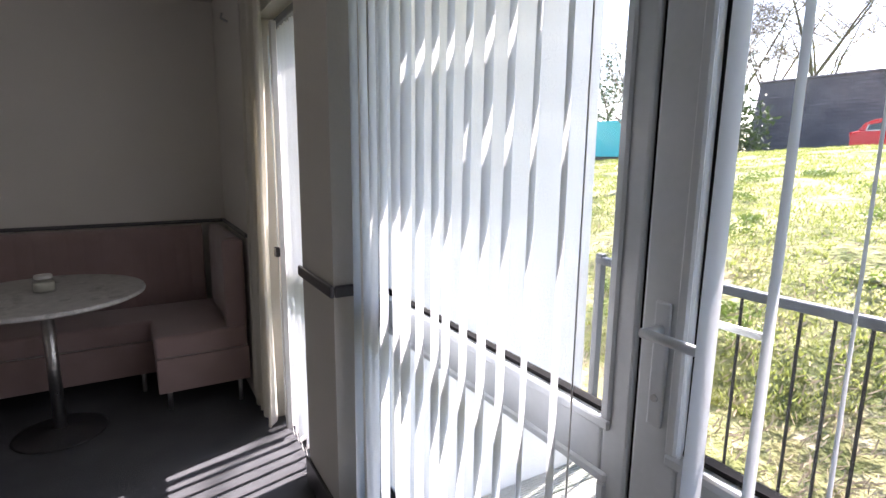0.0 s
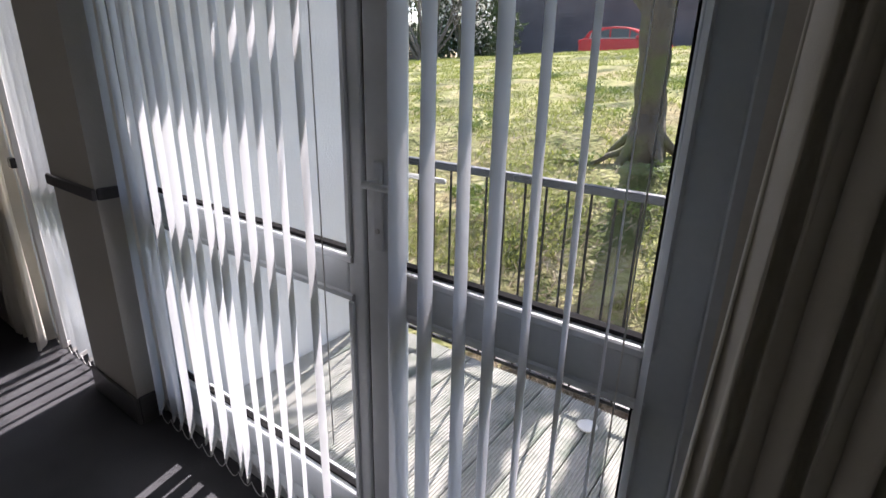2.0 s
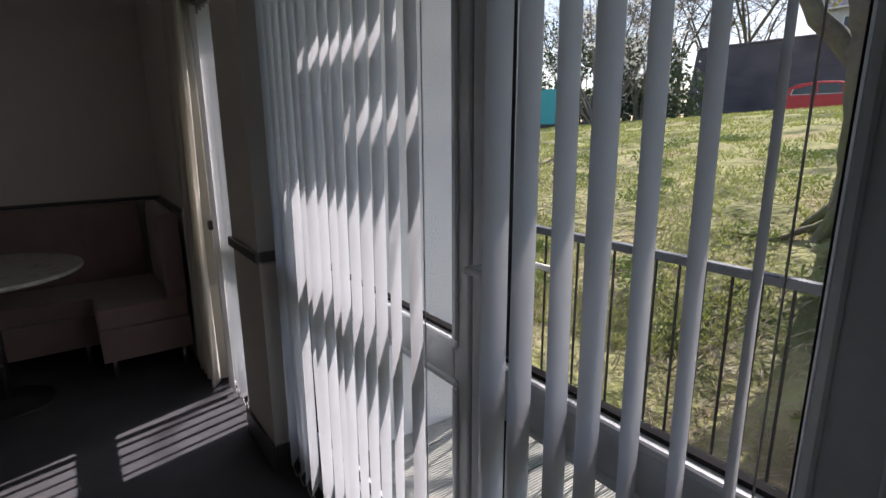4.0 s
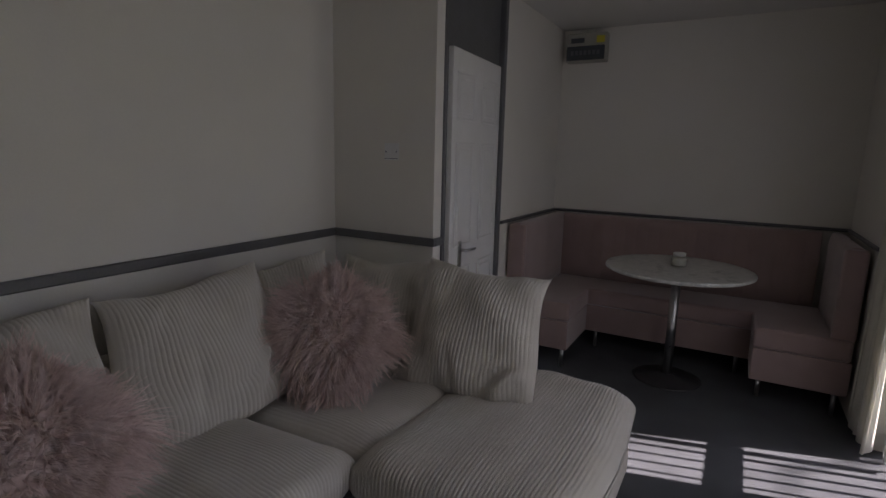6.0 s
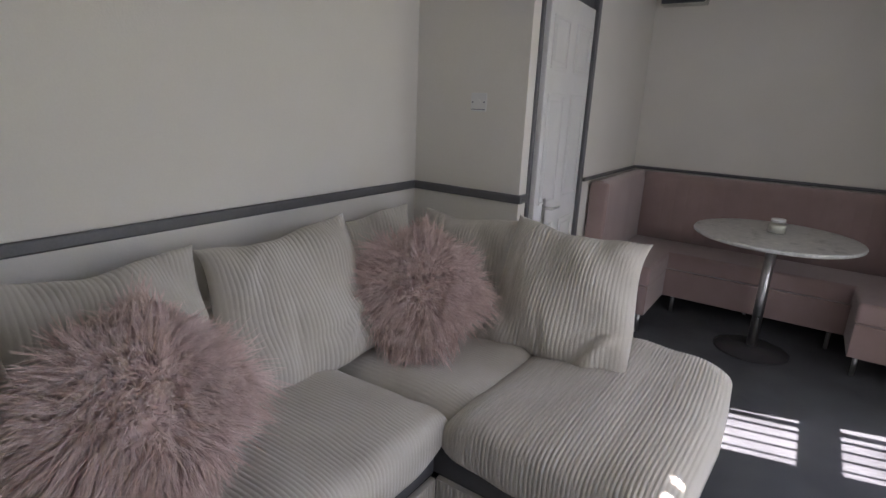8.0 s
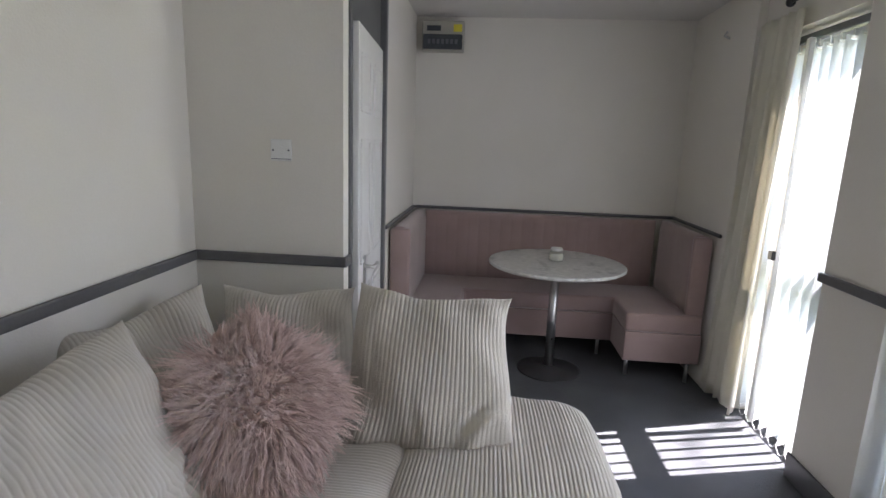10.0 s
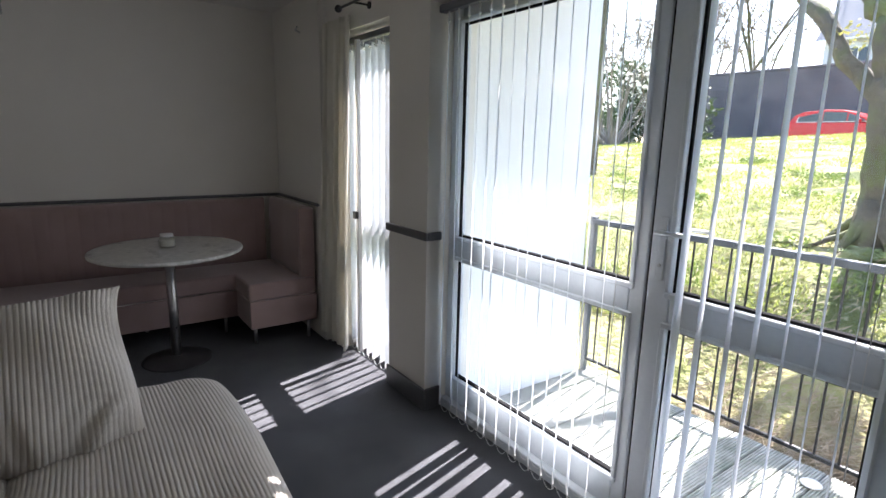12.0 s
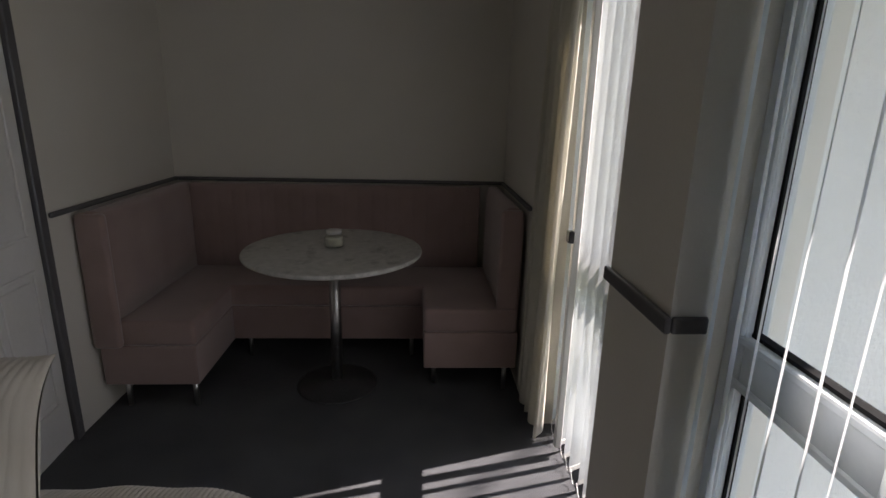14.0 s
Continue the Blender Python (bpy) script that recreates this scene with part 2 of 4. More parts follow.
def part(name, bm, material, parent=None, label="", smooth=False, kind="", m=None):
    ob = new(name, finish(name, bm, material, smooth))
    if parent is not None:
        ob.parent = parent
    if m is not None:
        ob.matrix_basis = m
    return tagged(ob, label, "", "", kind)


def box(bm, x0, x1, y0, y1, z0, z1, bev=0.0, seg=1):
    r = bmesh.ops.create_cube(bm, size=1.0)
    vs = r["verts"]
    for v in vs:
        v.co = Vector(((x0 + x1) / 2 + v.co.x * (x1 - x0), (y0 + y1) / 2 + v.co.y * (y1 - y0), (z0 + z1) / 2 + v.co.z * (z1 - z0)))
    if bev:
        es = list({e for v in vs for e in v.link_edges})
        bmesh.ops.bevel(bm, geom=es, offset=bev, segments=seg, affect="EDGES", profile=0.5)
    return bm


def bx(x0, x1, y0, y1, z0, z1, bev=0.0, seg=1):
    return box(bmesh.new(), x0, x1, y0, y1, z0, z1, bev, seg)


def tube(bm, p, q, r, n=12, r2=None):
    p, q = Vector(p), Vector(q)
    d = q - p
    m = Matrix.Translation((p + q) / 2) @ d.to_track_quat("Z", "Y").to_matrix().to_4x4()
    bmesh.ops.create_cone(bm, cap_ends=True, segments=n, radius1=r, radius2=r if r2 is None else r2, depth=d.length, matrix=m)
    return bm


def lathe(bm, prof, n=48, centre=(0, 0)):
    rings = []
    for r, z in prof:
        rings.append([bm.verts.new((centre[0] + r * math.cos(2 * math.pi * i / n), centre[1] + r * math.sin(2 * math.pi * i / n), z)) for i in range(n)])
    for a, b in zip(rings, rings[1:]):
        for i in range(n):
            bm.faces.new((a[i], a[(i + 1) % n], b[(i + 1) % n], b[i]))
    bm.faces.new(rings[0][::-1])
    bm.faces.new(rings[-1])
    return bm


def setting(name, bm, material, label="", smooth=False, kind="structure"):
    return part(name, bm, material, None, label, smooth, kind)


def grid_mesh(name, P, material, closed_v=False, smooth=True):
    """Mesh from an array of points (rows, columns, 3)."""
    nr, nc = P.shape[:2]
    me = bpy.data.meshes.new(name)
    idx = np.arange(nr * nc).reshape(nr, nc)
    a = idx[:-1] if closed_v else idx[:-1, :-1]
    if closed_v:
        j2 = np.roll(idx, -1, axis=1)
        quads = np.stack([idx[:-1], idx[1:], j2[1:], j2[:-1]], -1).reshape(-1, 4)
    else:
        quads = np.stack([idx[:-1, :-1], idx[1:, :-1], idx[1:, 1:], idx[:-1, 1:]], -1).reshape(-1, 4)
    me.from_pydata(P.reshape(-1, 3).tolist(), [], quads.tolist())
    me.materials.append(material)
    if smooth:
        me.polygons.foreach_set("use_smooth", [True] * len(me.polygons))
    return me


# ---- the room ----
WX0, WX1, SY, NY, CEIL = -4.17, 1.9, -1.87, 0.78, 2.345
OUT = 1.06
RX, RY = -2.21, -1.235
NWA, NWB = -3.09, -2.44
BWA, BWB = -2.06, -0.135
TOPW = 2.045
setting("floor", bx(WX0 - 0.1, WX1 + 0.1, SY - 0.1, OUT, -0.12, 0), M_CARPET, "dark charcoal carpet on the floor")
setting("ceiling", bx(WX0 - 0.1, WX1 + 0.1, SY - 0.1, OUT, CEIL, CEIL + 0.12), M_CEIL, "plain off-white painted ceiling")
setting("wall_west", bx(WX0 - 0.1, WX0, SY - 0.1, OUT, 0, CEIL), M_WALL, "plain cream painted wall")
setting("wall_south", bx(RX, WX1 + 0.1, SY - 0.1, SY, 0, CEIL), M_WALL, "cream painted wall behind the corner sofa")
setting("wall_east", bx(WX1, WX1 + 0.1, SY, OUT, 0, CEIL), M_WALL, "plain cream painted wall")
setting("wall_stub", bx(RX - 0.075, RX, SY, RY, 0, CEIL), M_WALL, "cream painted wall with a switch on it")
setting("wall_alcove", bx(WX0, -3.035, RY - 0.1, RY, 0, CEIL), M_WALL, "cream painted alcove wall beside the door")
setting("wall_back_passage", bx(-3.035, RX - 0.075, RY - 0.75, RY - 0.65, 0, CEIL), M_WALL, "plain wall")
nw = bmesh.new()
for a, b, z0, z1 in ((WX0, NWA, 0, CEIL), (NWA, NWB, TOPW, CEIL), (NWB, BWA, 0, CEIL), (BWA, BWB, TOPW, CEIL), (BWB, WX1, 0, CEIL)):
    box(nw, a, b, NY, OUT, z0, z1)
setting("wall_north", nw, M_WALL, "cream painted wall with two glazed openings")


def skirt(x0, x1, y0, y1):
    return box(bmesh.new(), x0, x1, y0, y1, 0, 0.12, 0.004)


for a in ((NWB - 0.012, BWA + 0.014, NY - 0.014, NY - 0.001), (RX, WX1, SY, SY + 0.014), (RX, RX + 0.014, SY + 0.014, RY), (BWB + 0.01, WX1, NY - 0.014, NY - 0.001)):
    setting("baseboard", skirt(*a), M_GREY, "dark grey painted skirting board")
setting("baseboard", skirt(BWA + 0.001, BWA + 0.014, NY, 0.87), M_GREY, "dark grey painted skirting board")


def rail_bm(x0, x1, y0, y1, z1=0.962, h=0.043):
    bm = bx(x0, x1, y0, y1, z1 - h, z1, 0.007, 2)
    return bm


for a in ((NWB - 0.014, BWA + 0.016, NY - 0.018, NY - 0.001), (BWA + 0.001, BWA + 0.016, NY, 0.865), (RX + 0.018, WX1, SY, SY + 0.018), (RX, RX + 0.018, SY, RY + 0.018),
          (RX - 0.07, RX, RY, RY + 0.018)):
    setting("dado_rail", rail_bm(*a, 0.970 if a[0] > -2.3 and a[2] < 0 else 0.965), M_GREY, "dark grey painted dado rail")
for a in ((WX0, -3.05, RY, RY + 0.02), (WX0, WX0 + 0.02, RY + 0.02, 0.73), (WX0, -3.33, 0.715, 0.735)):
    setting("dado_rail", rail_bm(*a, 0.975, 0.022), M_GREY, "thin dark trim above the banquette")
setting("wall_boxing", bx(WX0, -3.27, 0.735, NY, 0, CEIL), M_WALL, "cream painted wall boxing beside the banquette")

# door with dark frame and fanlight panel
for n, a in (("door_frame", (-2.312, -2.286, RY - 0.08, RY + 0.012, 0, CEIL)), ("door_frame", (-3.034, -2.99, RY - 0.08, RY + 0.012, 0, CEIL))):
    setting(n, bx(*a, 0.004), M_GREY, "dark grey painted door frame")
setting("door_frame", bx(-2.989, -2.313, RY - 0.06, RY - 0.02, 1.915, CEIL, 0.003), M_GREY, "dark grey panel over the door")


def door():
    d = thing("door_1", (0, 0, 0), label="white painted six-panel door, closed, in a dark grey frame", category="door")
    d["kind"] = "structure"
    bm = bx(-2.986, -2.316, RY - 0.045, RY - 0.005, 0.01, 1.908, 0.003)
    part("leaf", bm, M_DOOR, d)
    for cx in (-2.815, -2.475):
        for z0, z1 in ((0.2, 0.78), (0.9, 1.45), (1.56, 1.8)):
            fr = bmesh.new()
            w = 0.115
            for a in ((cx - w, cx + w, z0, z0 + 0.014), (cx - w, cx + w, z1 - 0.014, z1), (cx - w, cx - w + 0.014, z0 + 0.014, z1 - 0.014), (cx + w - 0.014, cx + w, z0 + 0.014, z1 - 0.014)):
                box(fr, a[0], a[1], RY - 0.006, RY + 0.002, a[2], a[3], 0.003)
            box(fr, cx - w + 0.035, cx + w - 0.035, RY - 0.006, RY, z0 + 0.035, z1 - 0.035, 0.004)
            part("panel", fr, M_DOOR, d)
    h = part("handle", bx(-2.455, -2.42, RY - 0.004, RY + 0.005, 0.79, 0.93, 0.004, 2), M_CHROME, d, "chrome lever handle")
    bm = bmesh.new()
    tube(bm, (-2.437, RY, 0.88), (-2.437, RY + 0.045, 0.88), 0.009)
    tube(bm, (-2.43, RY + 0.042, 0.88), (-2.55, RY + 0.042, 0.875), 0.008)
    part("lever", bm, M_CHROME, h, smooth=True)
    return d


d1 = door()
HINGE = Vector((-2.986, RY - 0.02, 0))
d1.matrix_world = Matrix.Translation(HINGE) @ pose(0, 0, 0, 0, 0, 3.5) @ Matrix.Translation(-HINGE)


# ---- glazing ----
def pane_unit(parent, x0, x1, z0, z1, y=0.934, label=""):
    g = part("gasket", bmesh.new(), M_GASKET, parent, "black rubber gasket")
    bm = bmesh.new()
    t = 0.009
    for a in ((x0, x1, z0, z0 + t), (x0, x1, z1 - t, z1), (x0, x0 + t, z0 + t, z1 - t), (x1 - t, x1, z0 + t, z1 - t)):
        box(bm, a[0], a[1], y - (0.006 if a[2] == z0 else 0.004), y + (0.016 if a[2] == z0 else 0.010), a[2], a[3])
    bm.to_mesh(g.data)
    bm.free()
    p = part("pane", bx(x0 + 0.002, x1 - 0.002, y + 0.002, y + 0.008, z0 + 0.002, z1 - 0.002), M_GLASS, parent, "clear glass pane")
    p.visible_shadow = False


def glazed_frame(name, x0, x1, pane_x, zs, label, y0=0.915, y1=0.968, outer=0.05, handle_x=None):
    """A frame with a leaf, its mid rail and two panes. zs: bottom pane and top pane heights."""
    w = thing(name, label=label, category="glazed door")
    w["kind"] = "structure"
    (a0, a1), (b0, b1) = zs
    px0, px1 = pane_x
    for n, q in (("stile", (x0, px0, 0.05, TOPW)), ("stile", (px1, x1, 0.05, TOPW)), ("top_rail", (px0, px1, b1, TOPW)), ("mid_rail", (px0, px1, a1, b0)),
                 ("bottom_rail", (px0, px1, 0.05, a0))):
        bm = bx(q[0], q[1], y0, y1, q[2], q[3], 0.006, 2)
        part(n, bm, M_UPVC, w)
    bead = bmesh.new()
    for z0, z1 in zs:
        for s in ((px0 - 0.02, px1 + 0.02, z0 - 0.02, z0), (px0 - 0.02, px1 + 0.02, z1, z1 + 0.02), (px0 - 0.02, px0, z0, z1), (px1, px1 + 0.02, z0, z1)):
            box(bead, s[0], s[1], y0 - 0.008, y0 + 0.002, s[2], s[3], 0.004)
    part("glazing_bead", bead, M_UPVC, w)
    for z0, z1 in zs:
        pane_unit(w, px0, px1, z0, z1)
    if handle_x is not None:
        h = part("handle", bx(handle_x - 0.014, handle_x + 0.014, y0 - 0.008, y0, 0.98, 1.19, 0.004, 2), M_UPVC, w, "pale metal lever handle")
        bm = bmesh.new()
        tube(bm, (handle_x, y0 - 0.008, 1.145), (handle_x, y0 - 0.05, 1.145), 0.008)
        tube(bm, (handle_x - 0.005, y0 - 0.046, 1.145), (handle_x + 0.10, y0 - 0.046, 1.145), 0.008)
        part("lever", bm, M_UPVC, h, smooth=True)
        bm = bmesh.new()
        tube(bm, (handle_x, y1, 1.145), (handle_x, y1 + 0.045, 1.145), 0.007)
        tube(bm, (handle_x - 0.005, y1 + 0.045, 1.145), (handle_x + 0.11, y1 + 0.045, 1.145), 0.0065)
        part("outer_lever", bm, M_PLAST, h, "white outer lever", smooth=True)
        part("keyhole", tube(bmesh.new(), (handle_x, y0 - 0.012, 1.03), (handle_x, y0 - 0.006, 1.03), 0.006), M_CHROME, h)
    return w


ZS = ((0.185, 0.822), (0.945, 1.96))
glazed_frame("window_1", BWA + 0.001, -0.914, (-1.988, -0.972), ZS, "pale grey framed fixed glazing with a mid rail beside the garden door")
glazed_frame("door_2", -0.905, BWB - 0.03, (-0.818, -0.25), ZS, "pale grey framed glazed garden door, closed", handle_x=-0.862)
setting("window_post", bx(-0.914, -0.905, 0.925, 1.0, 0.05, TOPW), M_GASKET, "dark recessed joint between window and garden door")
setting("window_frame", bx(BWB - 0.03, BWB - 0.001, 0.89, 1.0, 0.05, TOPW, 0.004), M_UPVC, "pale grey outer frame")
setting("window_sill", bx(BWA + 0.001, BWB - 0.001, 0.88, 1.05, 0, 0.05, 0.004), M_UPVC, "pale grey threshold of the glazing")
glazed_frame("window_2", NWA + 0.001, NWB - 0.001, (NWA + 0.05, NWB - 0.09), ((0.10, 0.822), ZS[1]), "narrow pale framed full-height window")
setting("window_sill", bx(NWA + 0.001, NWB - 0.001, 0.9, 1.05, 0, 0.05, 0.003), M_UPVC, "pale threshold of the narrow window")
setting("window_frame", bx(-2.868, -2.838, 0.785, 0.812, 0.05, 1.985, 0.003), M_DOOR, "white painted trim beside the narrow blind")
part("window_catch", bx(-2.872, -2.832, 0.765, 0.786, 0.93, 0.975, 0.004, 2), M_BLACK, None, "small dark window catch on the narrow frame", kind="structure")


# ---- blinds ----
def slat_mesh(h, w=0.089, twist=0.0, seed=0):
    n, k = 7, 24
    rnd = random.Random(seed)
    P = np.zeros((k + 1, n, 3))
    ph = rnd.uniform(0, 6)
    for i in range(k + 1):
        t = i / k
        a = twist * (t - 0.3) * 0.5 + 0.03 * math.sin(5 * t + ph)
        for j in range(n):
            u = (j / (n - 1) - 0.5)
            bow = 0.002 * (1 - 4 * u * u)
            x, y = bow, u * w
            P[i, j] = (x * math.cos(a) - y * math.sin(a), x * math.sin(a) + y * math.cos(a), -t * h)
    return grid_mesh("slat", P, M_BLIND)


def vertical_blind(x0, x1, y, ztop, h, n, angle, label, seed, sx0, sx1, fan=0.0):
    b = thing("vertical_blind", (0, 0, 0), label=label, category="blind")
    part("headrail", bx(x0, x1, y - 0.02, y + 0.02, ztop, ztop + 0.035, 0.004), M_HEAD, b, "dark grey headrail")
    rnd = random.Random(seed)
    meshes = [slat_mesh(h - 0.03, twist=rnd.uniform(-0.12, 0.12), seed=seed + i) for i in range(6)]
    weights = finish("weight", bx(-0.003, 0.003, -0.043, 0.043, -h + 0.03 - 0.022, -h + 0.03, 0.001), M_PLAST)
    hooks = finish("hook", tube(tube(bmesh.new(), (0, 0, -0.008), (0, 0, 0.03), 0.004, 8), (0, -0.018, -0.01), (0, 0.018, -0.01), 0.007, 6), M_PLAST)
    pts = []
    for i in range(n):
        x = sx0 + (sx1 - sx0) * i / (n - 1)
        a = angle + fan * (0.5 - i / (n - 1)) + rnd.uniform(-3, 3)
        o = new("slat", meshes[rnd.randrange(6)])
        o.parent, o.matrix_basis = b, pose(x, y, ztop - 0.03, rnd.uniform(-0.3, 0.3), rnd.uniform(-0.4, 0.4), a)
        k = new("hook", hooks)
        k.parent, k.matrix_basis = b, pose(x, y, ztop - 0.03, 0, 0, a)
        wgt = new("weight", weights)
        wgt.parent, wgt.matrix_basis = o, pose(0, 0, 0)
        pts.append((x, a))
    for side in (-1, 1):
        c = bpy.data.curves.new("chain", "CURVE")
        c.dimensions, c.bevel_depth, c.bevel_resolution = "3D", 0.0014, 1
        sp = c.splines.new("POLY")
        co = []
        for (xa, aa), (xb, ab) in zip(pts, pts[1:]):
            pa = Vector((xa - side * 0.04 * math.sin(radians(aa)), y + side * 0.04 * math.cos(radians(aa)), ztop - h - 0.01))
            pb = Vector((xb - side * 0.04 * math.sin(radians(ab)), y + side * 0.04 * math.cos(radians(ab)), ztop - h - 0.01))
            for s in range(6):
                p = pa.lerp(pb, s / 6)
                p.z -= 0.035 * (1 - (2 * s / 6 - 1) ** 2)
                co.append(p)
        sp.points.add(len(co) - 1)
        for q, p in zip(sp.points, co):
            q.co = (*p, 1)
        o = new("chain", c)
        o.parent = b
    return b


vertical_blind(-2.055, -0.99, 0.845, 2.0, 1.92, 14, 47, "pale grey vertical blind, open, hanging over the wide glazing", 11, -2.0, -1.03, 12.0)
vertical_blind(-0.985, -0.145, 0.845, 2.0, 1.92, 8, 17, "pale grey vertical blind, open, hanging over the garden door", 31, -0.742, -0.225)
vertical_blind(NWA + 0.02, NWB - 0.01, 0.85, 1.985, 1.92, 8, 27, "pale grey vertical blind, half open, in the narrow window", 57, NWA + 0.05, NWB - 0.04)


cord = thing("blind_cord", label="thin white pull cord hanging from the blind beside the post", category="blind cord")
part("cord", tube(bmesh.new(), (-0.972, 0.835, 0.42), (-0.972, 0.835, 2.0), 0.0016, 6), M_PLAST, cord)
cord = thing("blind_cord", label="thin white pull cord hanging at the garden door", category="blind cord")
part("cord", tube(bmesh.new(), (-0.262, 0.83, 0.62), (-0.262, 0.83, 2.0), 0.0014, 6), M_PLAST, cord)


# ---- curtains ----
def curtain(x0, x1, y, z0, z1, folds, amp, label, seed, mt=None, lean=0.0):
    c = thing("curtain", (0, 0, 0), label=label, category="curtain")
    rnd = random.Random(seed)
    nu, nv = folds * 14, 30
    ph = [rnd.uniform(-0.6, 0.6) for _ in range(folds + 1)]
    P = np.zeros((nv + 1, nu + 1, 3))
    for i in range(nv + 1):
        v = i / nv
        for j in range(nu + 1):
            u = j / nu
            f = u * folds
            wob = ph[int(min(f, folds - 1))] * (f % 1) * (1 - f % 1) * 2
            sq = 0.86 + 0.14 * v
            xx = (x0 + x1) / 2 + (u - 0.5) * (x1 - x0) * sq + 0.008 * math.sin(9 * f + 4 * v) + lean * v
            yy = y + amp * (0.8 + 0.4 * v) * math.sin(2 * math.pi * f + wob + 0.5 * v * math.sin(f)) + 0.004 * math.sin(7 * v + f * 3)
            P[i, j] = (xx, yy, z1 + (z0 - z1) * v + (0.012 * math.sin(f * 2.2) if i == nv else 0))
    ob = new("cloth", grid_mesh("cloth", P, mt or M_CURT))
    ob.parent = c
    md = ob.modifiers.new("thickness", "SOLIDIFY")
    md.thickness = 0.003
    return c


curtain(-3.25, -2.80, 0.735, 0.05, 2.11, 5, 0.022, "cream full-length curtain hanging beside the narrow window", 3, lean=-0.11)
curtain(-0.15, 0.64, 0.66, 0.03, 2.11, 23, 0.026, "cream full-length curtain hanging beside the garden door", 5)
pole = thing("curtain_pole", label="thin black metal curtain pole with ball ends over the windows", category="curtain pole")
part("rod", tube(bmesh.new(), (-2.84, 0.68, 2.135), (0.75, 0.68, 2.135), 0.007), M_BLACK, pole, smooth=True)
bm = bmesh.new()
bmesh.ops.create_uvsphere(bm, u_segments=16, v_segments=10, radius=0.021, matrix=pose(-2.85, 0.68, 2.135))
part("finial", bm, M_BLACK, pole, smooth=True)
for x in (-2.66, -1.2, 0.6):
    bm = tube(bmesh.new(), (x, 0.68, 2.135), (x, NY + 0.002, 2.135), 0.006)
    part("bracket", tube(bm, (x, NY - 0.006, 2.135), (x, NY + 0.002, 2.135), 0.02), M_BLACK, pole)
hook = thing("curtain_hook", label="small metal hook screwed to the alcove wall", category="hook")
part("hook_body", tube(tube(bmesh.new(), (-3.60, 0.735, 2.12), (-3.60, 0.70, 2.135), 0.006), (-3.60, 0.70, 2.135), (-3.56, 0.70, 2.15), 0.005), M_CHROME, hook)


# ---- sofa ----
def cushion_mesh(name, w, d, h, mt, pitch=0.0148, amp=0.0040, ed=0.5, eh=0.9, end=3.0, power=2.4, sag=0.0, seed=0, nt=56, wrinkle=0.006, endd=0.12, ear=0.0, crease=0.0):
    """A ribbed cushion: ribs run round it, one after another along its width x; y is its depth, z its thickness."""
    per = 8
    ns = int(round(w / pitch)) * per
    s = np.linspace(-1, 1, ns + 1)
    a = np.linspace(0, 2 * np.pi, nt, endpoint=False)
    S, A = np.meshgrid(s, a, indexing="ij")
    c, q = np.cos(A), np.sin(A)
    yy = np.sign(c) * np.abs(c) ** ed
    zz = np.sign(q) * np.abs(q) ** eh
    puff = (1 - np.abs(S) ** power) ** (1 / end)
    puff = np.maximum(puff, 0.03)
    dd = 1 - endd * (1 - puff)
    ribs = amp * 1.25 * np.abs(np.cos(np.pi * (S * w / 2) / pitch)) ** 0.55
    Y = yy * d / 2 * dd
    Z = zz * (h / 2) * puff
    L = np.sqrt((yy / d) ** 2 + (zz / h) ** 2) + 1e-6
    Y = Y + ribs * (yy / d) / L * puff
    Z = Z + ribs * (zz / h) / L * np.maximum(puff, 0.3)
    r = random.Random(seed)
    ax, ay, az = r.uniform(0, 9), r.uniform(0, 9), r.uniform(3, 5)
    Z = Z + wrinkle * puff * np.sin(az * S + ax) * np.cos(4.3 * yy + ay) + wrinkle * 0.6 * np.sin(11 * S * yy + ay) * puff
    for k in range(3):
        cx, cy = r.uniform(-0.8, 0.8), r.uniform(-0.8, 0.8)
        an = r.uniform(0, 3.1)
        dd2 = (S - cx) * math.cos(an) + (yy - cy) * math.sin(an)
        al = -(S - cx) * math.sin(an) + (yy - cy) * math.cos(an)
        Z = Z - wrinkle * 0.9 * np.exp(-(dd2 / 0.07) ** 2 - (al / 0.4) ** 2) * puff * np.sign(zz)
    if sag:
        Z = Z - sag * np.exp(-((S - 0.1) ** 2 + yy ** 2) * 2.2) * (zz > 0)
    if crease:
        near = np.exp(-((S - 0.62) ** 2 + (yy + 0.72) ** 2) / 0.10)
        run = (S - 1.25 * yy) * 13 + 1.2 * np.sin(3 * (S + yy))
        Z = Z + crease * 0.022 * near * np.sin(run) * puff * np.sign(zz)
        Y = Y + crease * 0.05 * near * (S > 0)
        top = np.exp(-((S + 0.15) / 0.45) ** 2) * np.clip(yy, 0, 1) ** 2
        Y = Y - 0.028 * top
    X = S * w / 2 * (1 + ear * np.abs(yy) ** 5 - 0.07 * crease * yy) + 0.012 * np.sin(3 * yy + ax) * np.abs(S)
    P = np.stack([X, Y, Z], -1)
    return grid_mesh(name, P, mt, closed_v=True)


def place(ob, loc, rx=0, ry=0, rz=0, parent=None):
    if parent:
        ob.parent = parent
    ob.matrix_basis = pose(*loc, rx, ry, rz)
    return ob


sofa = thing("corner_sofa", (0, 0, 0), label="cream corduroy corner sofa with a grey plinth and a chaise end", category="sofa")
part("plinth", bx(-2.19, -1.21, SY + 0.03, -0.24, 0.15, 0.27, 0.012, 2), M_SOFAB, sofa, "grey fabric plinth")
part("plinth", bx(-1.208, 0.55, SY + 0.03, -0.975, 0.15, 0.27, 0.012, 2), M_SOFAB, sofa, "grey fabric plinth")


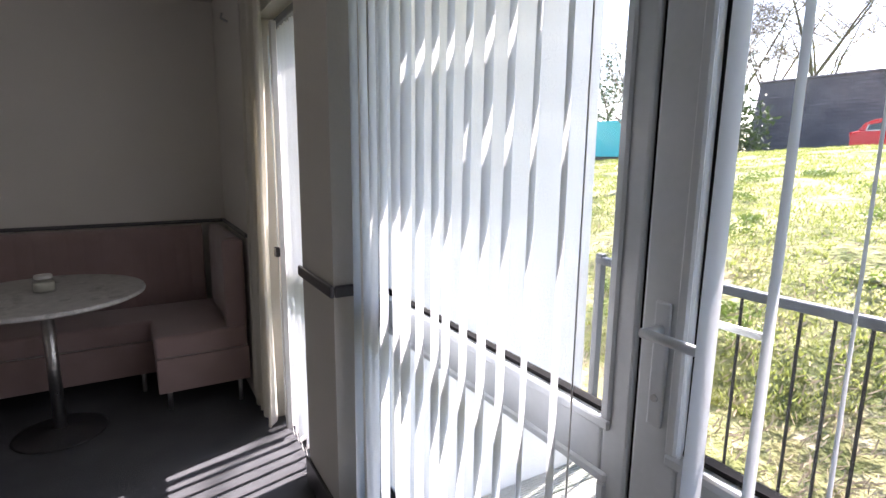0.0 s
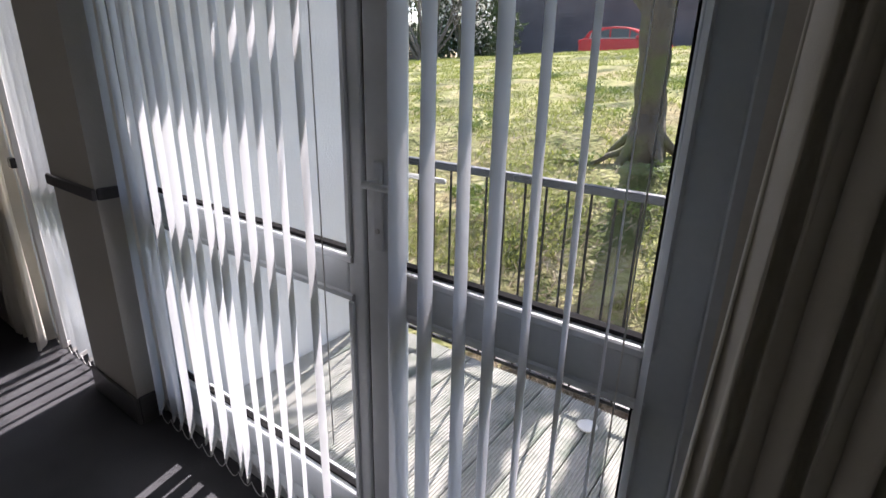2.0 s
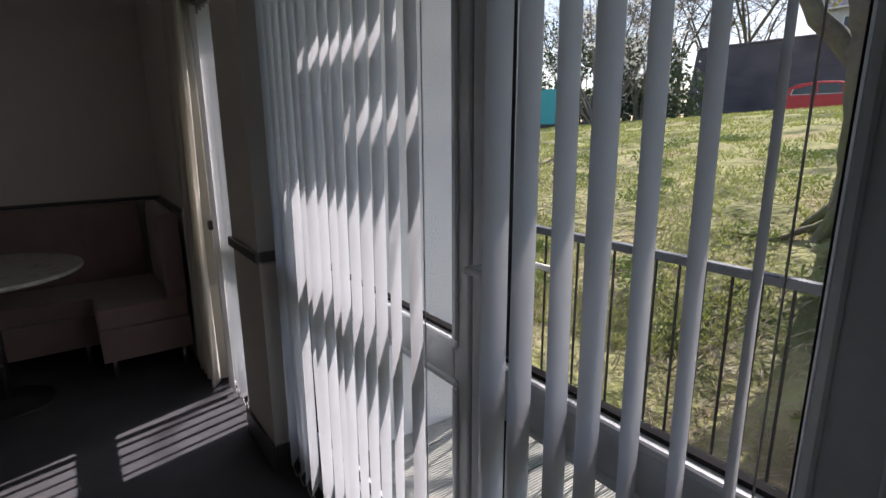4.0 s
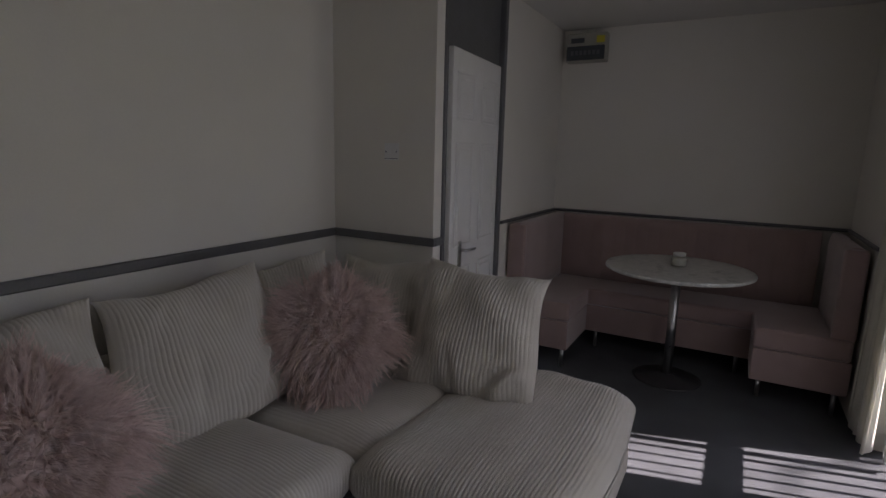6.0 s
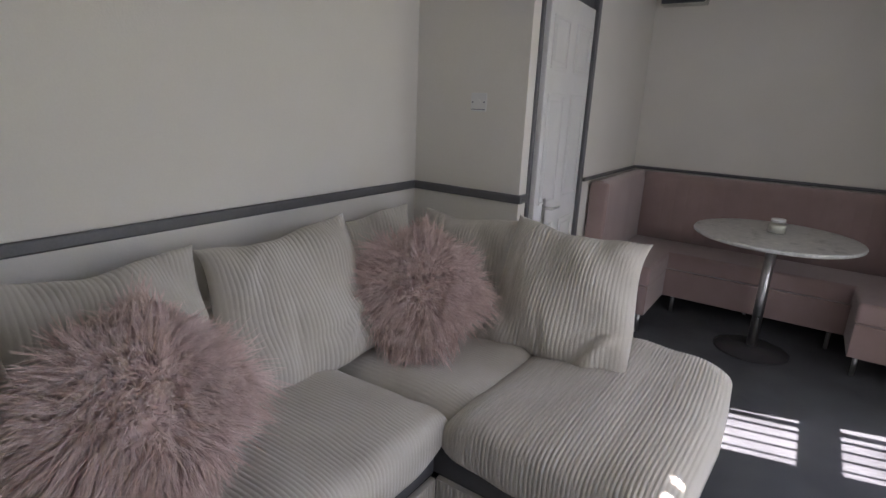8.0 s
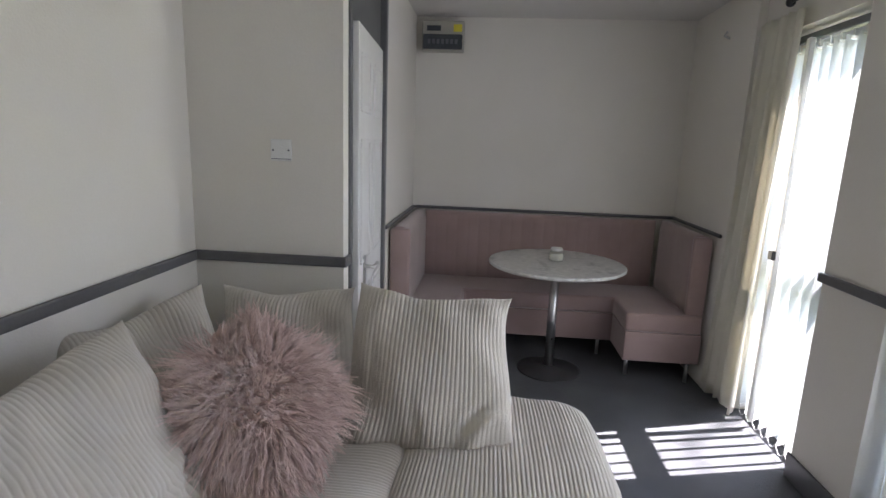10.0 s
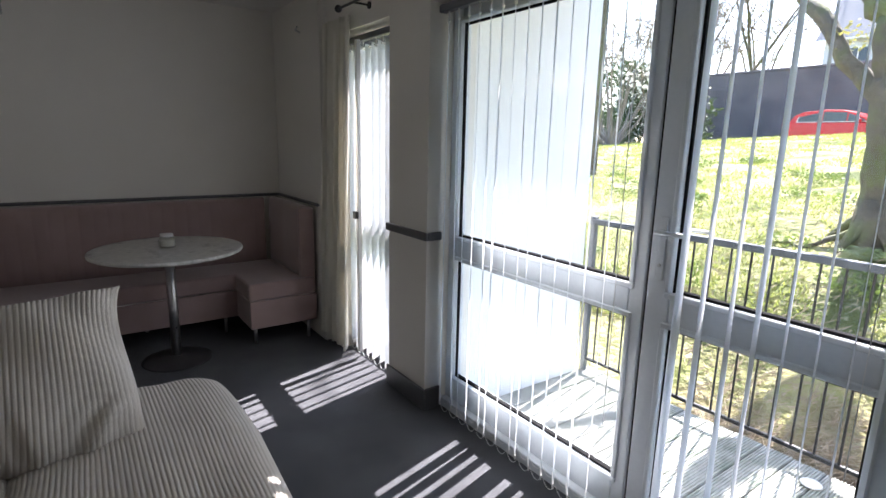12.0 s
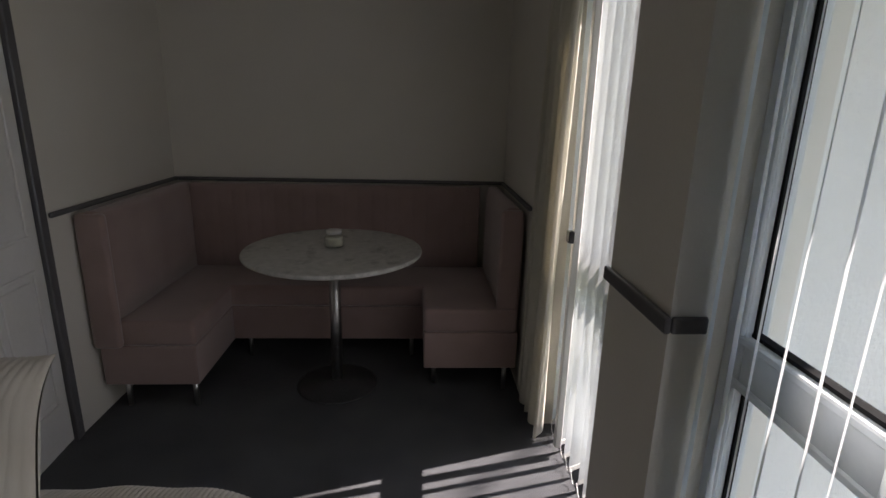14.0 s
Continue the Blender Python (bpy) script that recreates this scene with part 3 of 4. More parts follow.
def ribbed_panel(p, q, z0, z1, thick=0.02, pitch=0.014):
    """An upright ribbed panel from p to q on the floor plan."""
    p, q = Vector((*p, 0)), Vector((*q, 0))
    d = (q - p).normalized()
    nrm = Vector((-d.y, d.x, 0))
    k = int((q - p).length / pitch)
    bm = bmesh.new()
    prof = []
    for i in range(k * 4 + 1):
        c = p + d * (i * (q - p).length / (k * 4))
        prof.append(c + nrm * (thick + 0.0045 * abs(math.sin(math.pi * i / 4)) ** 0.5))
    prof += [q, p]
    lo = [bm.verts.new((v.x, v.y, z0)) for v in prof]
    hi = [bm.verts.new((v.x, v.y, z1)) for v in prof]
    for i in range(len(prof)):
        j = (i + 1) % len(prof)
        bm.faces.new((lo[i], lo[j], hi[j], hi[i]))
    bm.faces.new(lo[::-1])
    bm.faces.new(hi)
    bmesh.ops.recalc_face_normals(bm, faces=bm.faces)
    return bm


for p, q in (((-1.21, -0.245), (-1.21, -0.955)), ((-2.19, -0.24), (-1.21, -0.24)), ((-1.185, -0.975), (0.55, -0.975))):
    part("base_panel", ribbed_panel(p, q, 0.052, 0.155), M_SOFA, sofa, "cream corduroy base panel")
SOFA_FEET = [(-2.1, -0.32), (-1.27, -0.32), (-1.27, -0.9), (0.5, -1.05), (0.5, -1.75), (-2.1, -1.75)]
for x, y in SOFA_FEET:
    part("foot", tube(bmesh.new(), (x, y, 0), (x, y, 0.052), 0.022), M_BLACK, sofa)
# ribs run toward the room on every seat
place(new("seat", cushion_mesh("seat", 0.745, 1.05, 0.22, M_SOFA, ed=0.28, eh=0.45, power=5, end=2.4, seed=1, nt=72, endd=0.06, pitch=0.0142, amp=0.0046)), (-1.685, -0.562, 0.328), rz=90, parent=sofa)
place(new("seat", cushion_mesh("seat", 0.92, 0.98, 0.2, M_SOFA, ed=0.28, eh=0.45, power=6, end=2.2, seed=2, nt=72, endd=0.04, pitch=0.0135, amp=0.0024, wrinkle=0.011, sag=0.02)), (-1.69, -1.38, 0.335), parent=sofa)
place(new("seat", cushion_mesh("seat", 0.86, 0.92, 0.22, M_SOFA, ed=0.28, eh=0.45, power=6, end=2.2, seed=3, nt=72, endd=0.05, pitch=0.0142, amp=0.0042, wrinkle=0.008)), (-0.795, -1.385, 0.335), parent=sofa)
place(new("seat", cushion_mesh("seat", 0.86, 0.92, 0.22, M_SOFA, ed=0.28, eh=0.45, power=6, end=2.2, seed=4, nt=72, endd=0.05, pitch=0.0142, amp=0.0042, wrinkle=0.008)), (0.07, -1.385, 0.335), parent=sofa)
part("back", bx(-2.195, -2.06, SY + 0.15, -0.85, 0.27, 0.6, 0.03, 3), M_SOFA, sofa)
part("back", bx(-2.05, 0.6, SY + 0.03, SY + 0.14, 0.27, 0.66, 0.03, 3), M_SOFA, sofa)


def pillow(loc, rot, w, d, h, seed, label, crease=0.5):
    """rot: turn about x (lean) and about z (facing)."""
    t = new("pillow", cushion_mesh("pillow", w, d, h, M_SOFA, ed=0.75, eh=1.15, power=3.2, end=1.6, seed=seed, wrinkle=0.019, pitch=0.0152, amp=0.0034, endd=-0.06, ear=0.065, crease=crease))
    t.matrix_world = pose(*loc) @ pose(0, 0, 0, 0, 0, rot[1]) @ pose(0, 0, 0, rot[0], rot[2] if len(rot) > 2 else 0, 0)
    tagged(t, label, "pillow", "pillows on the sofa")
    return t


pillow((-1.87, -0.83, 0.655), (65, 94, 4), 0.56, 0.54, 0.22, 7, "large cream corduroy pillow leaning at the chaise end", 1.0)
pillow((-2.0, -1.40, 0.62), (72, 90, -2), 0.52, 0.5, 0.18, 8, "cream corduroy pillow leaning against the wall by the switch")
pillow((-1.66, -1.70, 0.635), (66, 152, -7), 0.5, 0.5, 0.17, 9, "cream corduroy pillow in the corner of the sofa")
pillow((-1.13, -1.55, 0.655), (60, 170, -5), 0.6, 0.55, 0.21, 10, "large cream corduroy pillow leaning on the long side of the sofa", 0.9)
pillow((-0.56, -1.62, 0.655), (66, 182, 1), 0.54, 0.52, 0.19, 12, "cream corduroy pillow behind a pink fur cushion")
pillow((-0.02, -1.62, 0.65), (64, 184, -4), 0.56, 0.52, 0.19, 13, "cream corduroy pillow at the near end of the sofa")


def fur_cushion(loc, lean, face, w, h, seed, label):
    o = thing("fur_cushion", loc, 0, label, "cushion", "fur cushions")
    o.matrix_world = pose(*loc) @ pose(0, 0, 0, 0, 0, face) @ pose(0, 0, 0, lean, 0, 0) @ pose(0, 0, 0, 0, 0, 38)
    core = new("core", cushion_mesh("core", w * 0.76, w * 0.76, h * 0.8, M_FUR, pitch=0.05, amp=0.0, ed=0.7, eh=1.1, power=3, end=1.8, seed=seed))
    core.parent = o
    rng = np.random.RandomState(seed)
    locks, per = 4000, 6
    cu, cv = rng.uniform(-1, 1, locks), rng.uniform(-1, 1, locks)
    side = np.where(rng.uniform(0, 1, locks) < 0.75, 1.0, -1.0)
    puff = ((1 - np.abs(cu) ** 3) * (1 - np.abs(cv) ** 3)) ** 0.5
    rnd_c = 1 - 0.2 * np.abs(cu * cv)
    croot = np.stack([cu * w * 0.41 * rnd_c, cv * w * 0.41 * rnd_c, side * h * 0.40 * puff], -1)
    cout = np.stack([cu * 1.25, cv * 1.25, side * (0.16 + 0.38 * puff)], -1) + rng.normal(0, 0.2, (locks, 3))
    cout /= np.linalg.norm(cout, axis=1)[:, None]
    down = np.array(o.matrix_world.to_3x3().inverted() @ Vector((0, 0, -1)))
    cbend = np.stack([np.sin(cu * 7 + cv * 4 + seed), np.cos(cv * 6 - cu * 5), 0 * cu], -1) * 0.35 + down * 0.45 + rng.normal(0, 0.22, (locks, 3))
    clen = rng.uniform(0.05, 0.095, locks)
    # the strands of one lock start apart and meet at its tip
    n = locks * per
    rep = lambda q: np.repeat(q, per, axis=0)
    off = rng.normal(0, 0.0026, (n, 3))
    root, out, bend, length = rep(croot), rep(cout), rep(cbend), rep(clen) * rng.uniform(0.8, 1.05, n)
    wid = rng.uniform(0.0007, 0.0013, n)
    perp = np.cross(out, rng.normal(0, 1, (n, 3)))
    perp /= np.linalg.norm(perp, axis=1)[:, None]
    wave, phase = rep(rng.normal(0, 0.0045, (locks, 3))), rep(rng.uniform(0, 6.28, locks))
    K = 6
    V = np.zeros((n, K, 2, 3))
    for k in range(K):
        t = k / (K - 1)
        c = root + off * (1 - 0.8 * t) + out * (length * t)[:, None] + bend * (length * t * t)[:, None] * 0.8 + wave * (np.sin(7 * t + phase) * t)[:, None]
        ww = (wid * (1 - 0.75 * t))[:, None] * perp
        V[:, k, 0], V[:, k, 1] = c - ww, c + ww
    base = np.arange(n)[:, None] * (K * 2)
    faces = []
    for k in range(K - 1):
        q = np.array([2 * k, 2 * k + 1, 2 * k + 3, 2 * k + 2])[None, :] + base
        faces.append(q)
    F = np.concatenate(faces)
    me = bpy.data.meshes.new("fur")
    me.from_pydata(V.reshape(-1, 3).tolist(), [], F.tolist())
    me.materials.append(M_FUR)
    f = new("fur", me)
    f.parent = o
    tagged(f, "long shaggy pink fur", kind="stuff")


fur_cushion((-1.52, -1.31, 0.66), 58, 132, 0.57, 0.22, 21, "round shaggy pink fur cushion in the sofa corner")
fur_cushion((-0.46, -1.33, 0.65), 55, 165, 0.54, 0.24, 22, "large shaggy pink fur cushion on the long seat")


# ---- banquette ----
def fluted(name, length, height, thick, parent, m, pitch=0.115, mt=M_BQ):
    """A backrest with upright channels; x along, z up, front at -y."""
    n = max(2, int(round(length / pitch)))
    ns = n * 10
    P = np.zeros((ns + 1, 14, 3))
    prof = [(0, 0), (-1, 0.0), (-1, 0.25), (-1, 0.5), (-1, 0.75), (-1, 0.88), (-0.93, 0.95), (-0.8, 0.985), (-0.6, 1.0), (-0.4, 1.0), (-0.2, 0.99), (-0.05, 0.97), (0, 0.94), (0, 0.5)]
    for i in range(ns + 1):
        f = abs(math.sin(math.pi * n * i / ns)) ** 0.5
        e = min(1.0, 0.4 + 8 * min(i, ns - i) / ns)
        for j, (a, b) in enumerate(prof):
            P[i, j] = (length * i / ns, a * thick * (0.82 + 0.18 * e) * (0.965 + 0.035 * f) if a < -0.9 else a * thick, b * height)
    ob = new(name, grid_mesh(name, P, mt, closed_v=True))
    ob.parent, ob.matrix_basis = parent, m
    bm = bmesh.new()
    bm.from_mesh(ob.data)
    bmesh.ops.holes_fill(bm, edges=[e for e in bm.edges if e.is_boundary], sides=0)
    bmesh.ops.recalc_face_normals(bm, faces=bm.faces)
    bm.to_mesh(ob.data)
    bm.free()
    return ob


bq = thing("banquette", label="dusky pink velvet U-shaped banquette on thin metal legs", category="banquette")
BX0 = WX0 + 0.005


def u_block(pts, z0, z1, bev, seg):
    """One block over a plan outline, its edges rounded."""
    bm = bmesh.new()
    f = bm.faces.new([bm.verts.new((x, y, z0)) for x, y in pts])
    top = bmesh.ops.extrude_face_region(bm, geom=[f])
    bmesh.ops.translate(bm, verts=[v for v in top["geom"] if isinstance(v, bmesh.types.BMVert)], vec=(0, 0, z1 - z0))
    bmesh.ops.recalc_face_normals(bm, faces=bm.faces)
    bmesh.ops.bevel(bm, geom=list(bm.edges), offset=bev, segments=seg, affect="EDGES", profile=0.5)
    return bm


def u_plan(x0, xs, xb, xn, y0, ys, yn, y1):
    return [(x0, y0), (xs, y0), (xs, ys), (xb, ys), (xb, yn), (xn, yn), (xn, y1), (x0, y1)]


part("seat", u_block(u_plan(BX0 + 0.08, -3.2, -3.70, -3.355, RY + 0.09, -0.79, 0.24, 0.705), 0.332, 0.455, 0.022, 4), M_BQ, bq, smooth=True)
part("seat_base", u_block(u_plan(BX0, -3.205, -3.705, -3.36, RY + 0.02, -0.795, 0.245, 0.71), 0.14, 0.332, 0.006, 2), M_BQ, bq)
fluted("backrest", 1.7, 0.52, 0.10, bq, pose(WX0 + 0.012, -1.12, 0.43, 0, 0, 90), 0.08)
fluted("backrest", 0.98, 0.52, 0.11, bq, pose(-3.18, RY + 0.012, 0.43, 0, 0, 180), 0.98)
fluted("backrest", 0.71, 0.52, 0.10, bq, pose(-4.12, 0.712, 0.43), 0.71)
for x0, y0, y1, z0 in ((-3.19, RY + 0.014, RY + 0.135, 0.335), (-3.40, 0.60, 0.712, 0.44)):
    part("arm_end", bx(x0 - 0.02, x0 + 0.025, y0, y1, z0, 0.945, 0.018, 3), M_BQ, bq, smooth=True)
for x, y in ((-3.27, -0.84), (-3.27, -1.15), (-3.47, 0.30), (-3.41, 0.66), (-3.8, -0.74), (-3.8, 0.18), (-4.1, -0.3)):
    part("leg", tube(bmesh.new(), (x, y, 0), (x, y, 0.142), 0.011, 12, 0.014), M_CHROME, bq, "thin metal leg", smooth=True)

# ---- table ----
TX, TY = -3.46, -0.2
tb = thing("pedestal_table", label="round pale marble pedestal table with a chrome column", category="table")
part("tabletop", lathe(bmesh.new(), [(0.36, 0.705), (0.415, 0.707), (0.428, 0.714), (0.43, 0.722), (0.426, 0.73), (0.42, 0.732)], 72, (TX, TY)), M_TABLE, tb, "round pale speckled marble top")
part("column", tube(bmesh.new(), (TX, TY, 0.012), (TX, TY, 0.707), 0.028, 28), M_CHROME, tb, "chrome column", smooth=True)
part("base", lathe(bmesh.new(), [(0.20, 0), (0.205, 0.004), (0.195, 0.009), (0.06, 0.022), (0.035, 0.035)], 56, (TX, TY)), M_BASE, tb, "flat round metal base", smooth=True)
jar = thing("candle_jar", (TX - 0.03, TY, 0.732), label="small glass candle jar standing on the marble table", category="candle")
part("wax", lathe(bmesh.new(), [(0.028, 0.004), (0.042, 0.008), (0.044, 0.045), (0.043, 0.05)], 28), M_WAX, jar, "cream wax", smooth=True)
g = part("glass", lathe(bmesh.new(), [(0.03, 0.001), (0.047, 0.004), (0.049, 0.02), (0.047, 0.05), (0.035, 0.064), (0.033, 0.066)], 28), M_GLASS, jar, "clear glass", smooth=True)
part("lid", lathe(bmesh.new(), [(0.036, 0.068), (0.038, 0.07), (0.038, 0.084), (0.035, 0.086)], 28), M_PLAST, jar, "pale lid", smooth=True)

# ---- wall fittings ----
sw = thing("light_switch", label="white square light switch on the cream wall above the rail", category="light switch")
part("plate", bx(RX + 0.001, RX + 0.011, -1.529, -1.443, 1.35, 1.436, 0.004, 2), M_PLAST, sw)
part("knob", tube(bmesh.new(), (RX + 0.010, -1.486, 1.393), (RX + 0.016, -1.486, 1.393), 0.014, 28, 0.013), M_PLAST, sw, "round dimmer knob")
part("groove", bx(RX + 0.0105, RX + 0.0118, -1.526, -1.446, 1.357, 1.360), M_SLATE, sw)
for y in (-1.518, -1.454):
    part("screw", tube(bmesh.new(), (RX + 0.010, y, 1.393), (RX + 0.0125, y, 1.393), 0.004, 10), M_SLATE, sw)
fb = thing("fuse_box", label="beige fuse box with a smoked cover high on the alcove wall", category="fuse box")
part("body", bx(WX0 + 0.001, WX0 + 0.09, -1.185, -0.885, 2.095, 2.30, 0.008, 2), M_FUSE, fb, "beige plastic body")
part("cover", bx(WX0 + 0.088, WX0 + 0.112, -1.175, -0.895, 2.105, 2.205, 0.006, 2), M_FUSEWIN, fb, "smoked plastic cover")
part("label_plate", bx(WX0 + 0.091, WX0 + 0.094, -0.96, -0.90, 2.225, 2.275), M_YELLOW, fb, "yellow warning sticker")
part("label_plate", bx(WX0 + 0.091, WX0 + 0.094, -1.15, -1.05, 2.23, 2.265), M_FUSEWIN, fb, "grey printed label")
bm = bmesh.new()
for i in range(7):
    box(bm, WX0 + 0.112, WX0 + 0.117, -1.14 + i * 0.032, -1.12 + i * 0.032, 2.14, 2.17)
part("breaker_row", bm, M_SLATE, fb, "row of dark breakers")

# ---- outside ----
DZ = -0.1


def hill(x, y):
    pts = [(-5, -0.6), (1.0, -0.6), (2.1, -0.35), (2.6, -0.08), (3.4, 0.30), (4.5, 0.66), (6, 0.86), (9, 1.05), (14, 1.4), (20, 1.70), (22, 1.7), (24, 1.45), (60, 1.5), (400, 1.6)]
    for (a, za), (b, zb) in zip(pts, pts[1:]):
        if a <= y < b:
            t = (y - a) / (b - a)
            t = t * t * (3 - 2 * t) * 0.3 + t * 0.7
            z = za + (zb - za) * t
            break
    else:
        z = 1.6 if y > 0 else -0.6
    w = max(0.0, min(1.0, (y - 3) / 10)) * max(0.0, min(1.0, (60 - y) / 30))
    z += w * 0.055 * max(-14.0, min(12.0, x + 10))
    if 2.2 < y < 24:
        z += 0.06 * noise.noise(Vector((x * 0.9, y * 0.9, 0))) + 0.045 * noise.noise(Vector((x * 2.6, y * 2.6, 5)))
    return z


ys = np.concatenate([np.linspace(-300, 0, 8), np.linspace(1.1, 8, 90)[0:], np.linspace(8.3, 26, 60), np.linspace(30, 420, 14)])
xs = np.concatenate([np.linspace(-400, -32, 10), np.linspace(-30, 16, 230), np.linspace(18, 400, 10)])
P = np.zeros((len(ys), len(xs), 3))
for i, y in enumerate(ys):
    for j, x in enumerate(xs):
        P[i, j] = (x, y, hill(x, y))
tagged(new("ground", grid_mesh("ground", P[:, ::-1].copy(), M_GRASS)), "sunlit mossy grass bank rising away from the deck", kind="structure")

rng = np.random.RandomState(5)
n = 150000
gx = rng.uniform(-1, 1, n)
gy = 2.9 + 18.5 * rng.uniform(0, 1, n) ** 1.8
gx = -0.6 + gx * (1.8 + 0.85 * (gy - 1)) - 0.45 * (gy - 2)
keep = [i for i in range(n) if noise.noise(Vector((gx[i] * 1.3, gy[i] * 1.3, 2))) > -0.12]
V, F = [], []
for c, i in enumerate(keep):
    x, y = gx[i], gy[i]
    z = hill(x, y) - 0.01
    s = 0.012 + 0.0026 * y
    a = rng.uniform(0, 6.28)
    hgt = rng.uniform(0.01, 0.045) * (1 + 0.05 * y)
    dx, dy = math.cos(a) * s * 0.4, math.sin(a) * s * 0.4
    lx, ly = rng.uniform(-0.04, 0.04, 2)
    V += [(x - dx, y - dy, z), (x + dx, y + dy, z), (x + lx, y + ly, z + hgt)]
    F.append((3 * c, 3 * c + 1, 3 * c + 2))
me = bpy.data.meshes.new("grass")
me.from_pydata(V, [], F)
me.materials.append(M_BLADE)
tagged(new("grass", me), "short yellow-green grass and moss tufts", "grass", kind="stuff")

# exterior side wall; unseen canopy over the deck, added to shade the glazing
setting("wall_screen", bx(-2.30, -2.10, OUT, 2.04, DZ - 0.5, 2.415), M_RENDER, "white rendered side wall of the deck")
# its edge sets the shade line on the blinds, its gaps the sun streaks
for x0, x1, y0, y1 in ((-2.30, 4, OUT, 1.515), (-2.30, -1.80, 1.515, 1.575), (-1.28, 4, 1.515, 1.575), (-2.30, 4, 1.575, 1.675), (-2.30, -1.54, 1.675, 1.745), (-1.18, 4, 1.675, 1.745),
                       (-2.30, 4, 1.745, 1.895), (-6, -2.30, OUT, 1.40)):
    setting("shade_canopy", bx(x0, x1, y0, y1, 2.42, 2.445), M_DECK, "unseen canopy boards added to shade the glazing, with gaps that shape sun streaks")
setting("roof", bx(WX0 - 0.4, WX1 + 0.4, SY - 0.4, OUT, CEIL + 0.12, CEIL + 0.25), M_SLATE, "flat roof")

# railing
rail = thing("railing", label="grey metal railing with thin upright bars along the deck edge", category="railing")
part("handrail", bx(-2.10, 3.2, 2.08, 2.12, 0.91, 0.945, 0.004), M_RAILG, rail, "grey flat metal handrail")
part("bottom_rail", bx(-2.09, 3.2, 2.09, 2.11, -0.02, 0.0, 0.003), M_BLACK, rail)
bal = finish("baluster", tube(bmesh.new(), (0, 0, -0.02), (0, 0, 0.92), 0.006, 8), M_BLACK)
for i in range(52):
    o = new("baluster", bal)
    o.parent, o.matrix_basis = rail, pose(-2.0 + i * 0.1, 2.10, 0)
for x in (-2.08, -0.3, 1.5):
    part("post", bx(x - 0.018, x + 0.018, 2.082, 2.118, DZ, 0.96, 0.003), M_RAILG, rail)

# shrub trunk and trees
def limb(bm, p, q, r0, r1, n=10, wob=0.05, seed=0, k=6):
    rnd = random.Random(seed)
    p, q = Vector(p), Vector(q)
    prev = None
    d = (q - p).normalized()
    side = d.orthogonal().normalized()
    other = d.cross(side)
    for i in range(k + 1):
        t = i / k
        c = p.lerp(q, t) + side * (rnd.uniform(-wob, wob) if 0 < i < k else 0) + other * (rnd.uniform(-wob, wob) if 0 < i < k else 0)
        r = r0 + (r1 - r0) * t
        ring = [bm.verts.new(c + (side * math.cos(2 * math.pi * j / n) + other * math.sin(2 * math.pi * j / n)) * r * (1 + 0.12 * math.sin(3 * j + i))) for j in range(n)]
        if prev:
            for j in range(n):
                bm.faces.new((prev[j], prev[(j + 1) % n], ring[(j + 1) % n], ring[j]))
        prev = ring
    bm.faces.new(prev)
    return q


def leaves(name, centres, count, size, material, parent, seed, label="", squash=0.7):
    rng = np.random.RandomState(seed)
    C = np.array(centres)
    pick = rng.randint(0, len(C), count)
    r = C[pick, 3][:, None]
    dv = rng.normal(0, 1, (count, 3))
    dv /= np.linalg.norm(dv, axis=1)[:, None]
    pos = C[pick, :3] + dv * r * (rng.uniform(0.2, 1, (count, 1)) ** 0.6) * np.array([1, 1, squash])
    a = rng.normal(0, 1, (count, 3))
    a /= np.linalg.norm(a, axis=1)[:, None]
    b = np.cross(a, rng.normal(0, 1, (count, 3)))
    b /= np.linalg.norm(b, axis=1)[:, None]
    s = rng.uniform(0.5, 1.2, (count, 1)) * size
    V = np.stack([pos - a * s, pos + b * s * 0.5, pos + a * s, pos - b * s * 0.5], 1).reshape(-1, 3)
    F = np.arange(count * 4).reshape(-1, 4)
    me = bpy.data.meshes.new(name)
    me.from_pydata(V.tolist(), [], F.tolist())
    me.materials.append(material)
    o = new(name, me)
    o.parent = parent
    return tagged(o, label, kind="stuff")


